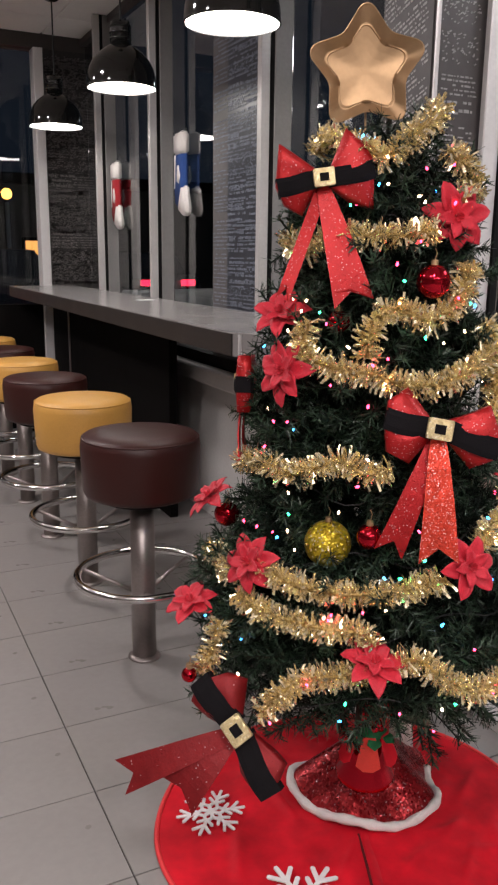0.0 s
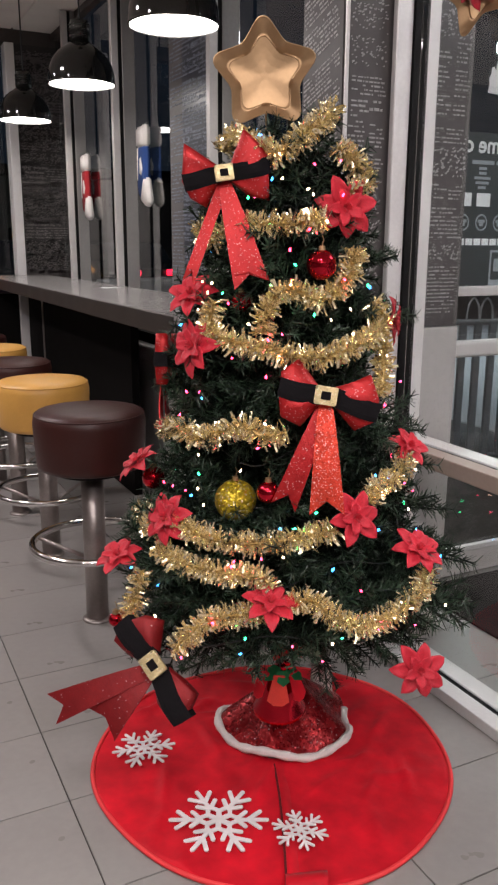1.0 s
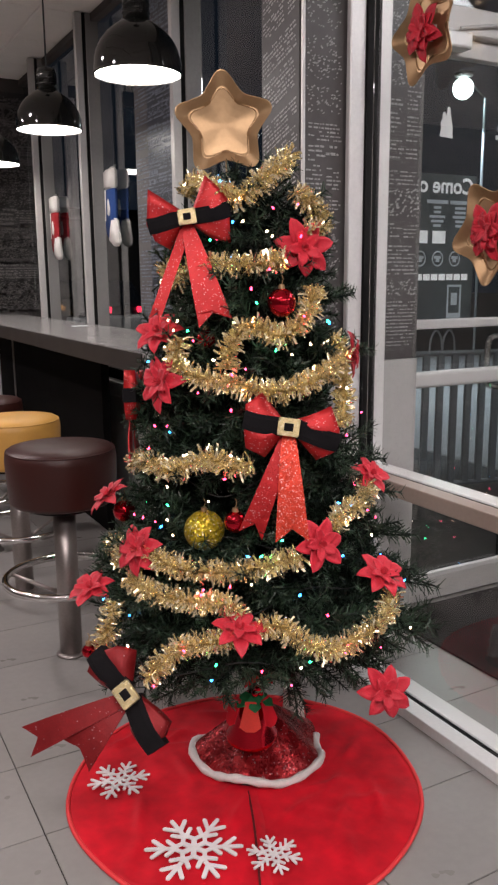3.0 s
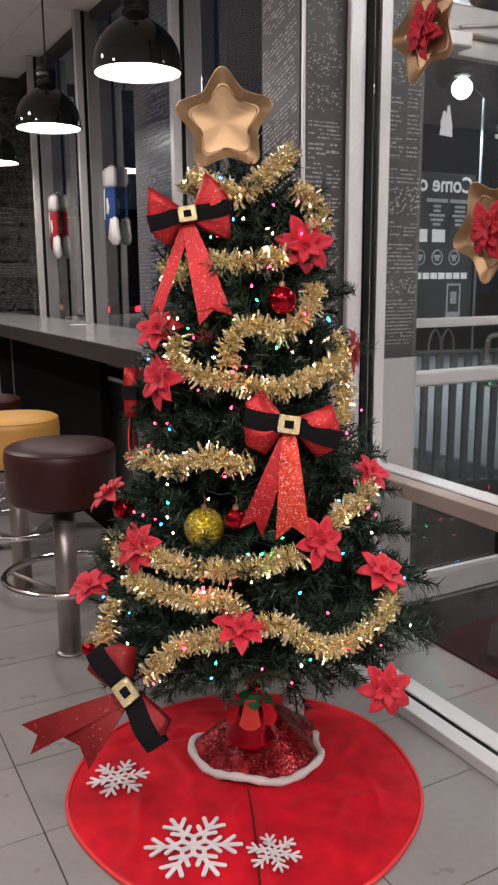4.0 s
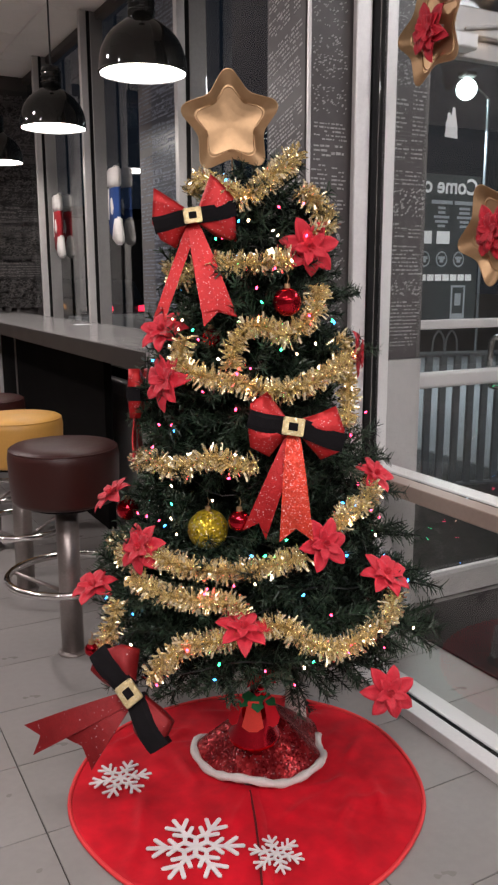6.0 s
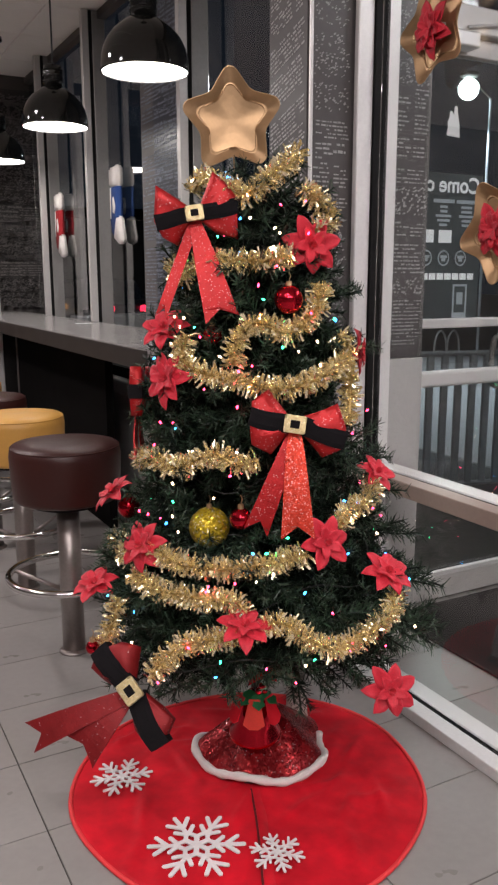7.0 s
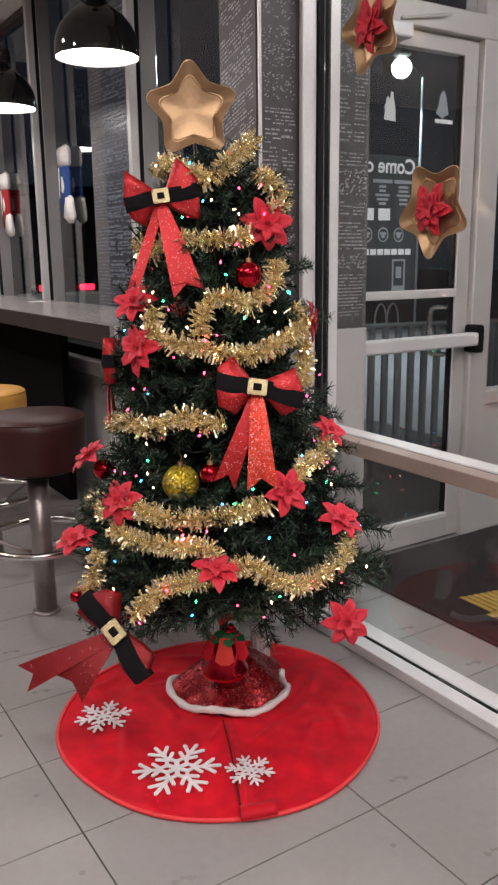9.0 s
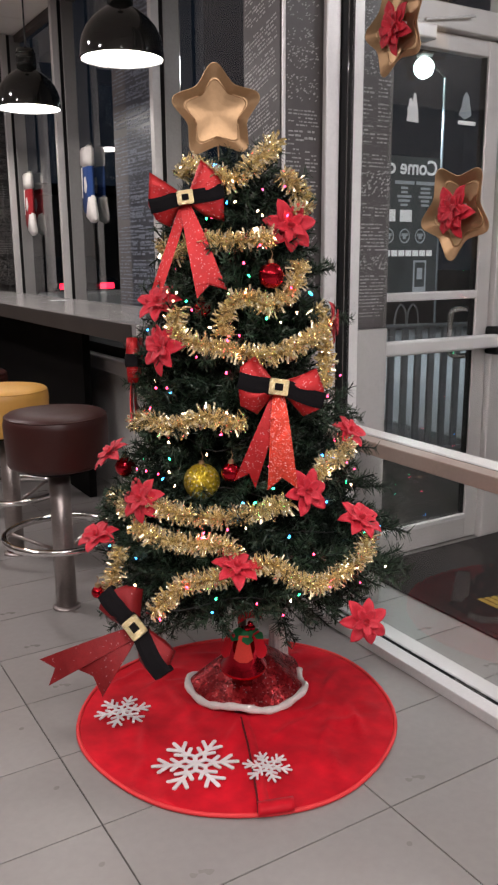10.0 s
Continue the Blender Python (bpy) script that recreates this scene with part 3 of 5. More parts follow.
# ---- stools ----
def stool(x, y, vinyl, label):
    s = thing("bar_stool", pose(x, y, 0), label, "stool", "stools along the counter")
    seat = part("seat", lathe([(0.0, 0.548), (0.160, 0.548), (0.171, 0.553), (0.176, 0.566), (0.180, 0.64), (0.182, 0.700), (0.178, 0.722), (0.167, 0.735), (0.12, 0.742), (0.0, 0.745)], 48), vinyl, s, smooth=True)
    part("piping", tube([(0.1755 * math.cos(a * math.pi / 24), 0.1755 * math.sin(a * math.pi / 24), 0.726) for a in range(48)], 0.003, 6, True), vinyl, seat, smooth=True)
    # plate coloured black for the shade in the gap under the seat
    part("shaded_seat_plate", lathe([(0.0, 0.530), (0.12, 0.530), (0.125, 0.5475), (0.0, 0.5475)], 32), GASKET, s)
    part("column", lathe([(0.0, 0.008), (0.038, 0.008), (0.038, 0.530), (0.0, 0.530)], 32), STEEL, s, smooth=True)
    part("base_collar", lathe([(0.0, 0.0), (0.052, 0.0), (0.052, 0.004), (0.047, 0.008), (0.040, 0.012), (0.0, 0.0125)], 32), STEEL, s, smooth=True)
    ring = part("foot_ring", tube([(0.205 * math.cos(a * math.pi / 24), 0.205 * math.sin(a * math.pi / 24), 0.285) for a in range(48)], 0.0125, 10, True), CHROME, s, "chrome foot ring", smooth=True)
    for a in (25, 145, 265):
        c, d = math.cos(radians(a)), math.sin(radians(a))
        part("spoke", tube([(0.038 * c, 0.038 * d, 0.225), (0.20 * c, 0.20 * d, 0.282)], 0.007, 8), STEEL, ring, smooth=True)
    return s


first = stool(0.728, 2.295, VINYL_BROWN, "round bar stool with dark brown vinyl seat and chrome foot ring")
other = stool(0.725, 2.96, VINYL_YELLOW, "round bar stool with mustard yellow vinyl seat and chrome foot ring")
for k, (x, y) in enumerate(((0.715, 3.56), (0.72, 4.14), (0.72, 4.72), (0.72, 5.30))):
    copy_thing(first if k % 2 == 0 else other, pose(x, y, 0, 0, 0, 40 * k + 10))


# ---- pendant lamps ----
def pendant(y):
    p = thing("pendant_lamp", pose(1.165, y, 1.991), "glossy black dome pendant lamp, lit, white inside", "lamp", "pendant lamps over the counter")
    dome = [(0.157, 0.0), (0.157, 0.016), (0.154, 0.05), (0.146, 0.08), (0.131, 0.11), (0.108, 0.138), (0.078, 0.162), (0.058, 0.175), (0.048, 0.180)]
    inner = [(max(r - 0.004, 0.0), z - 0.003 if z > 0.01 else z) for r, z in dome]
    part("shade", lathe(dome + [(0.0, 0.180)], 56), LAMP_BLACK, p, "glossy black enamel dome", smooth=True)
    part("lining", lathe(inner[:-1] + [(0.0, 0.160)], 56), LAMP_WHITE, p, smooth=True)
    part("diffuser", lathe([(0.0, 0.008), (0.10, 0.006), (0.1515, 0.004)], 48), BULB, p, "glowing white diffuser", smooth=True)
    part("rim", lathe([(0.153, -0.002), (0.1585, -0.002), (0.1585, 0.005), (0.153, 0.005), (0.153, -0.002)], 56), LAMP_BLACK, p, smooth=True)
    neck = part("neck", lathe([(0.0, 0.178), (0.047, 0.178), (0.047, 0.25), (0.043, 0.275), (0.0, 0.277)], 32), LAMP_BLACK, p, smooth=True)
    for z in (0.20, 0.225, 0.25):
        part("fin", lathe([(0.0465, z), (0.0495, z + 0.002), (0.0495, z + 0.008), (0.0465, z + 0.010)], 32), LAMP_BLACK, neck, smooth=True)
    part("cord", tube([(0, 0, 0.276), (0, 0, CEIL - 1.995)], 0.0045), CORD, p)
    part("canopy", lathe([(0.0, CEIL - 1.992), (0.055, CEIL - 1.992), (0.055, CEIL - 2.014), (0.03, CEIL - 2.029), (0.0, CEIL - 2.029)], 28), LAMP_BLACK, p, smooth=True)
    return p


lamp_a = pendant(2.60)
for y in (3.79, 5.08):
    copy_thing(lamp_a, pose(1.165, y, 1.991))


# ---- stockings hung in front of the windows ----
def stocking(y, z, plush, toe, cuff, label):
    s = thing("stocking", pose(1.573, y, z, 0, 0, 90) @ Matrix.Diagonal((0.80, 0.80, 0.97, 1)), label, "stocking", "stockings on the window")

    def body(outline, half, name, material):
        bm = slab(outline, -half, half, m=pose(0, 0, 0, 90, 0, 0))
        bmesh.ops.bevel(bm, geom=list(bm.edges), offset=half * 0.5, segments=2, affect="EDGES", clamp_overlap=True)
        part(name, bm, material, s, smooth=True)
    body([(-0.08, 0.0), (0.085, 0.0), (0.09, -0.20), (0.075, -0.26), (-0.03, -0.315), (-0.09, -0.32), (-0.12, -0.29), (-0.105, -0.25), (-0.08, -0.20)], 0.018, "leg", plush)
    body([(-0.088, 0.10), (0.092, 0.10), (0.092, -0.01), (-0.088, -0.01)], 0.023, "cuff", cuff)
    body([(0.03, -0.292), (-0.05, -0.325), (-0.11, -0.326), (-0.135, -0.29), (-0.112, -0.235), (-0.09, -0.17), (-0.03, -0.17), (0.0, -0.22)], 0.021, "toe", toe)
    body([(0.0, -0.05), (0.04, -0.06), (0.045, -0.15), (0.0, -0.17), (-0.035, -0.12)], 0.021, "patch", toe)
    body([(0.045, 0.0), (0.085, 0.0), (0.09, -0.19), (0.06, -0.19)], 0.021, "band", cuff)
    loop = part("loop", tube([(0.06, 0, 0.09), (0.06, -0.02, 0.115), (0.06, -0.045, 0.12)], 0.002), cuff, s)
    part("suction_hook", lathe([(0.0, 0.0), (0.018, 0.0), (0.010, 0.012), (0.0, 0.016)], 16), GLASS, loop, m=pose(0.06, -0.063, 0.12, -90))
    return s


stocking(4.10, 1.773, PLUSH_BLUE, FUR, FUR, "blue plush Christmas stocking with white cuff hung at the window")
stocking(5.24, 1.731, PLUSH_RED, FUR, FUR, "red plush Christmas stocking with white toe hung at the window")

# ---- the Christmas tree ----
AX, AY = 0.975, 1.435
LEVEL = [0.15, 0.25, 0.37, 0.53, 0.65, 0.78, 0.95, 1.04, 1.20, 1.32, 1.41, 1.50, 1.62]
GIRTH = [0.40, 0.44, 0.44, 0.385, 0.33, 0.29, 0.265, 0.25, 0.215, 0.185, 0.165, 0.12, 0.05]


def on_tree(angle, z, out=0.0):
    r = float(np.interp(z, LEVEL, GIRTH)) + out
    return Vector((AX + r * math.cos(radians(angle)), AY + r * math.sin(radians(angle)), z))


tree = thing("christmas_tree", pose(AX, AY, 0), "artificial green Christmas tree standing on a red felt skirt", "tree")


def needle_mesh(name, twigs, per_metre, length, width, seed, tips):
    """Twigs with thin needles standing off all round them."""
    r = random.Random(seed)
    verts, faces, tint = [], [], []
    for a, b in twigs:
        a, b = Vector(a), Vector(b)
        d = (b - a).normalized()
        side = d.cross(Vector((0.3, 0.2, 0.9))).normalized()
        up = side.cross(d)
        for k in range(int((b - a).length * per_metre)):
            t = r.random()
            p = a.lerp(b, t)
            ang = r.uniform(0, 2 * math.pi)
            lean = r.uniform(0.7, 1.3)
            n = d * math.cos(lean) + (side * math.cos(ang) + up * math.sin(ang)) * math.sin(lean)
            q = p + n * length * r.uniform(0.65, 1.1) * (1.0 if t < 0.85 else 0.8)
            w = n.cross(Vector((r.uniform(-1, 1), r.uniform(-1, 1), r.uniform(-1, 1)))).normalized() * width / 2
            i = len(verts)
            verts += [p - w, p + w, q + w * 0.5, q - w * 0.5]
            faces.append((i, i + 1, i + 2, i + 3))
            # outer needles take the lighter copy, inner ones the shade-dark one
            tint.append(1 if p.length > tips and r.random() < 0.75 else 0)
        i = len(verts)
        for p in (a, b):
            verts += [p + 0.0022 * (side * math.cos(c) + up * math.sin(c)) for c in (0, 2.1, 4.2)]
        for c in range(3):
            faces.append((i + c, i + (c + 1) % 3, i + 3 + (c + 1) % 3, i + 3 + c))
            tint.append(0)
    me = bpy.data.meshes.new(name)
    me.from_pydata([tuple(v) for v in verts], [], faces)
    me.polygons.foreach_set("material_index", tint)
    return me


def branch_mesh(length, seed):
    r = random.Random(seed)
    twigs = [((0.04, 0, 0), (length, 0, 0.02 * length))]
    n = max(3, int(length / 0.035))
    for k in range(n):
        x = length * (0.30 + 0.62 * k / n)
        side = -1 if k % 2 else 1
        l = (length - x) * 0.55 + 0.055
        twigs.append(((x, 0, 0.02 * x), (x + l * 0.75, side * l * r.uniform(0.5, 0.85), l * r.uniform(-0.25, 0.4))))
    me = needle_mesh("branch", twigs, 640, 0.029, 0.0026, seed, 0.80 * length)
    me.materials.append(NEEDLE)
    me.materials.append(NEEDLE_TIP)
    return me


LENGTHS = (0.42, 0.36, 0.30, 0.25, 0.20, 0.15, 0.10)
BRANCH = {(l, v): branch_mesh(l, 10 * k + v) for k, l in enumerate(LENGTHS) for v in range(3)}
part("trunk", tube([(0, 0, 0.04), (0, 0, 1.55)], [0.014, 0.006], 10), TWIG, tree)
rnd = random.Random(11)
z, tier = 0.37, 0
while z < 1.42:
    reach = float(np.interp(z, LEVEL, GIRTH)) * (0.96 if z > 0.33 else 0.88)
    count = int(8 + 18 * reach)
    for k in range(count):
        a = 360 * (k + rnd.uniform(-0.3, 0.3)) / count + tier * 47
        droop = rnd.uniform(-14, 10) + (-7 if z < 0.5 else 0) - 25 * max(0, z - 1.3)
        l = reach * rnd.choice((0.72, 0.85, 0.95, 1.0, 1.10)) * rnd.uniform(0.95, 1.03)
        near = min(LENGTHS, key=lambda q: abs(q - l))
        s = l / near
        m = pose(0, 0, z + rnd.uniform(-0.02, 0.02), 0, droop, a) @ pose(0, 0, 0, rnd.uniform(0, 360)) @ Matrix.Scale(s, 4)
        part("branch", BRANCH[near, rnd.randrange(3)], None, tree, m=m)
    z += 0.085 - 0.018 * (z - 0.3)
    tier += 1
for k in range(8):
    part("branch", BRANCH[0.10, k % 3], None, tree, m=pose(0, 0, 1.43 + 0.004 * k, 0, -18 - 3 * k, 51 * k))
for a, h, l, up in ((338, 0.80, 0.33, 2), (345, 0.70, 0.37, 4), (333, 0.52, 0.45, -2), (348, 0.58, 0.42, 3), (312, 0.47, 0.45, -6), (326, 0.44, 0.46, -6), (150, 0.60, 0.38, 0), (165, 0.90, 0.30, 6), (330, 1.06, 0.29, 8), (320, 1.20, 0.25, 6)):
    part("branch", BRANCH[0.36, (int(a) % 3)], None, tree, m=pose(0, 0, h, 0, -up, a) @ Matrix.Scale(l / 0.36, 4))
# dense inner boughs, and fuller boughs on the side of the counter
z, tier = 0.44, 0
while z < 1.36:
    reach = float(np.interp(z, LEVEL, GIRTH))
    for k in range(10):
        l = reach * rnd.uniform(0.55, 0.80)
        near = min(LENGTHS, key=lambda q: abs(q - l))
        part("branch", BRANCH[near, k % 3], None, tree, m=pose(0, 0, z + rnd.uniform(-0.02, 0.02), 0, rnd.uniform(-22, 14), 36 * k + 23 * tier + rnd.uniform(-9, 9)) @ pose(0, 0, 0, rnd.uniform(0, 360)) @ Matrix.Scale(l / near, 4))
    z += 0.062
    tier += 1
for k in range(34):
    h = 0.46 + 0.026 * k
    l = float(np.interp(h, LEVEL, GIRTH)) * rnd.uniform(0.92, 1.10)
    near = min(LENGTHS, key=lambda q: abs(q - l))
    part("branch", BRANCH[near, k % 3], None, tree, m=pose(0, 0, h, 0, rnd.uniform(-10, 8), 138 + 67 * ((k * 0.618) % 1)) @ pose(0, 0, 0, rnd.uniform(0, 360)) @ Matrix.Scale(l / near, 4))
for k in range(14):
    l = 0.40 * rnd.uniform(0.80, 1.0)
    part("branch", BRANCH[0.42, k % 3], None, tree, m=pose(0, 0, 0.41 + 0.009 * k, 0, rnd.uniform(-12, 4), 172 + 78 * ((k * 0.618) % 1)) @ pose(0, 0, 0, rnd.uniform(0, 360)) @ Matrix.Scale(l / 0.42, 4))
part("stand", lathe([(0.0, 0.012), (0.055, 0.012), (0.05, 0.03), (0.02, 0.05), (0.016, 0.16), (0.0, 0.16)], 20), TWIG, tree)


# ---- tinsel ----
def tinsel(path, seed, radius=0.0285, label="thick gold tinsel garland wound round the tree"):
    g = thing("tinsel_garland", Matrix(), label, "garland", "gold tinsel garlands")
    pts = spline(path, 10)
    r = random.Random(seed)
    verts, faces = [], []
    for a, b in zip(pts, pts[1:]):
        d = b - a
        n = max(1, int(d.length * 2500))
        dn = d.normalized()
        side = dn.cross(Vector((0.2, 0.1, 0.95))).normalized()
        up = side.cross(dn)
        for k in range(n):
            p = a.lerp(b, r.random())
            ang = r.uniform(0, 2 * math.pi)
            out = (side * math.cos(ang) + up * math.sin(ang) + dn * r.uniform(-0.45, 0.45)).normalized()
            q = p + out * radius * r.choice((0.7, 0.85, 1.0, 1.15)) * r.uniform(0.85, 1.12)
            bend = p.lerp(q, 0.55) + Vector((r.uniform(-1, 1), r.uniform(-1, 1), r.uniform(-1, 1))) * 0.005
            w = out.cross(Vector((r.uniform(-1, 1), r.uniform(-1, 1), r.uniform(-1, 1)))).normalized() * r.uniform(0.0017, 0.0031)
            i = len(verts)
            verts += [p - w, p + w, bend + w, bend - w, q + w, q - w]
            faces += [(i, i + 1, i + 2, i + 3), (i + 3, i + 2, i + 4, i + 5)]
    me = bpy.data.meshes.new("fringe")
    me.from_pydata([tuple(v) for v in verts], [], faces)
    me.materials.append(TINSEL)
    part("fringe", me, None, g)
    part("core", tube(pts, 0.004, 6), TINSEL_CORE, g)
    return g


GARLANDS = [
    [(322, 1.55), (274, 1.51), (248, 1.47), (234, 1.44), (217, 1.46), (171, 1.49), (159, 1.46)],
    [(287, 1.46), (303, 1.44), (321, 1.4), (289, 1.37)],
    [(158, 1.3), (187, 1.27), (200, 1.29), (225, 1.3), (244, 1.3), (266, 1.31)],
    [(286, 1.25), (275, 1.19), (259, 1.15), (240, 1.17), (231, 1.13), (230, 1.08)],
    [(200, 1.14), (200, 1.08), (216, 1.06), (234, 1.05), (248, 1.03), (267, 1.04), (286, 1.07), (302, 1.1), (294, 1.14)],
    [(296, 1.08), (296, 1.0), (290, 0.94)],
    [(158, 0.83), (185, 0.86), (200, 0.85), (213, 0.87), (223, 0.89), (232, 0.87), (242, 0.88)],
    [(325, 0.79), (302, 0.76), (283, 0.75), (277, 0.72)],
    [(153, 0.62), (181, 0.63), (199, 0.66), (210, 0.65), (227, 0.65), (240, 0.66), (253, 0.67), (261, 0.68)],
    [(190, 0.6), (203, 0.59), (213, 0.59), (224, 0.59), (234, 0.59), (238, 0.57)],
    [(186, 0.54), (187, 0.48), (184, 0.43)],
    [(209, 0.42), (213, 0.46), (220, 0.5), (231, 0.52), (242, 0.54), (249, 0.55), (256, 0.52), (265, 0.49), (279, 0.5), (292, 0.52), (300, 0.55)],
]
for k, g in enumerate(GARLANDS):
    tinsel([on_tree(a, h, 0.006) for a, h in g], 100 + k)

# ---- fairy lights ----
LIGHTS = {
    "red": ((1.0, 0.035, 0.10), [(212, 1.14), (217, 1.03), (185, 0.89), (180, 0.73), (192, 0.74), (200, 0.74), (234, 0.63), (225, 0.62), (244, 0.47), (252, 0.44), (283, 0.47), (258, 1.42), (279, 1.43), (253, 1.29), (271, 1.19), (325, 1.11), (303, 0.72), (324, 0.95), (221, 0.5), (190, 0.44), (213, 0.42), (233, 1.07)]),
    "green": ((0.03, 1.0, 0.32), [(191, 1.31), (245, 1.22), (254, 1.12), (208, 1.16), (205, 0.78), (231, 0.48), (258, 0.48), (253, 0.72), (245, 0.69), (159, 1.47)]),
    "blue": ((0.03, 0.28, 1.0), [(217, 1.48), (231, 1.39), (203, 0.94), (166, 1.08), (240, 0.69), (230, 0.45), (280, 0.78), (277, 0.67), (317, 0.54), (178, 0.53), (199, 0.54)]),
    "warm white": ((1.0, 0.55, 0.36), [(253, 1.37), (256, 1.36), (243, 1.18), (262, 1.11), (273, 1.13), (206, 0.75), (210, 0.72), (224, 0.8), (233, 0.9), (188, 1.12), (273, 1.08), (282, 0.74), (296, 0.69), (301, 0.47), (201, 0.48), (204, 0.82), (200, 1.18), (198, 1.16), (187, 1.18), (235, 1.44)]),
}
string = thing("fairy_lights", pose(AX, AY, 0.05), "lit string of small coloured lights on the tree", "fairy lights")
base = Matrix.Translation((-AX, -AY, -0.05))
bulb_shape = [(0.0, -0.0045), (0.0016, -0.004), (0.0025, -0.002), (0.0025, 0.001), (0.0016, 0.003), (0.0, 0.0045)]
for word, (colour, places) in LIGHTS.items():
    lit = glow(word.replace(" ", "_") + "_led", colour, 13.0)
    me = finish(lathe(bulb_shape, 10), "bulb", lit, True)
    for a, h in places:
        part("bulb", me, None, string, word + " bulb", m=base @ Matrix.Translation(on_tree(a, h, 0.022 if 190 < a < 310 else 0.008)) @ pose(0, 0, 0, rnd.uniform(-60, 60), rnd.uniform(-60, 60)) @ Matrix.Scale(0.85, 4))
    r = random.Random(len(places))
    for k in range({"red": 18, "green": 4, "blue": 3, "warm white": 7}[word]):
        part("bulb", me, None, string, word + " bulb", m=base @ Matrix.Translation(on_tree(r.uniform(185, 310), r.uniform(0.42, 1.40), r.uniform(-0.02, 0.02))) @ pose(0, 0, 0, r.uniform(-60, 60), r.uniform(-60, 60)))
    for k in range(18):
        part("bulb", me, None, string, word + " bulb", m=base @ Matrix.Translation(on_tree(r.uniform(-50, 150), r.uniform(0.40, 1.40), -0.03)))
wire = [base @ on_tree(157 + 360 * 8 * k / 400, 0.40 + 1.02 * k / 400 + 0.02 * math.sin(k * 0.7), -0.07) for k in range(401)]
part("wire", tube(wire, 0.0016, 5), CORD, string)


# ---- poinsettias ----
def petal(bm, length, width, lift, curl, m):
    n, rings = 7, []
    for i in range(n + 1):
        u = i / n
        w = width * math.sin(math.pi * min(1, u * 0.93 + 0.07)) ** 0.62 * (1 - 0.2 * u)
        x = length * u
        z = lift * math.sin(u * 1.7) - curl * u * u + 0.0016 * math.sin(9 * u + 50 * curl)
        rings.append([bm.verts.new(m @ Vector((x, v * w, z + 0.30 * w * abs(v) ** 0.7 + 0.0012 * math.sin(14 * u + 5 * v) * abs(v) - (0.0014 if s else 0.0)))) for s in (0, 1) for v in ((-1, -0.5, 0, 0.5, 1) if not s else (1, 0.5, 0, -0.5, -1))])
    for a, b in zip(rings, rings[1:]):
        for k in range(10):
            bm.faces.new((a[k], a[(k + 1) % 10], b[(k + 1) % 10], b[k]))


def petal_mesh(seed, outer=6, size=0.066):
    bm = bmesh.new()
    r = random.Random(seed)
    for k in range(outer):
        petal(bm, size * r.uniform(0.9, 1.08), size * 0.305, 0.012, r.uniform(0.0, 0.018), pose(0, 0, 0, 0, 0, 360 * k / outer + r.uniform(-8, 8)))
    for k in range(5):
        petal(bm, size * 0.6, size * 0.2, 0.02, 0.004, pose(0, 0, 0.004, 0, 0, 72 * k + 30))
    bmesh.ops.recalc_face_normals(bm, faces=bm.faces)
    return finish(bm, "petals", PETAL, True)


PETALS = [petal_mesh(k, 7 if k != 1 else 6) for k in range(3)]
stamens = bmesh.new()
for k in range(9):
    a = k * 2.4
    tube([(0.002 * math.cos(a), 0.002 * math.sin(a), 0.004), (0.009 * math.cos(a), 0.009 * math.sin(a), 0.024)], 0.0012, 5, False, stamens)
STAMENS = finish(stamens, "stamen_tuft", PETAL)


def poinsettia(place, direction, spin, variant, size=1.0, label="red fabric poinsettia flower clipped on the tree", group="poinsettias on the tree"):
    f = thing("poinsettia", facing(place, direction, spin) @ Matrix.Scale(size, 4), label, "flower", group)
    part("petals", PETALS[variant], None, f)
    part("stamen_tuft", STAMENS, None, f)
    part("clip", B(-0.006, 0.006, -0.004, 0.004, -0.02, 0.0), GASKET, f)
    return f


FLOWERS = [
    ((1.029, 1.280, 1.337), (-0.30, -0.95, 0.05), 12, 0, 1.05), ((0.949, 1.084, 0.711), (-0.1, -0.95, 0.25), 5, 1, 0.95),
    ((1.071, 1.001, 0.372), (-0.25, -0.9, 0.35), 20, 0, 0.98), ((0.765, 1.103, 0.545), (-0.15, -0.40, 0.90), 8, 2, 0.95),
    ((0.563, 1.478, 0.548), (-0.38, -0.25, 0.89), 40, 1, 0.96), ((0.716, 1.370, 1.045), (-0.90, -0.32, 0.25), 15, 2, 1.0),
    ((0.640, 1.358, 0.668), (-0.78, -0.35, 0.52), 25, 0, 0.98), ((1.193, 1.231, 0.802), (0.15, -0.75, 0.7), 30, 1, 0.82),
]
for p, d, s, v, z in FLOWERS:
    poinsettia(p, d, s, v, z)
for p, d, s, v, z in (((0.730, 1.417, 1.151), (-0.60, -0.45, 0.65), 70, 0, 0.9), ((1.138, 1.248, 1.096), (0.75, -0.65, 0.0), 0, 1, 0.9), ((0.652, 1.579, 0.741), (-0.60, 0.12, 0.80), 10, 2, 0.9), ((1.144, 1.116, 0.593), (0.0, -0.6, 0.8), 10, 0, 0.95)):
    poinsettia(p, d, s, v, z)


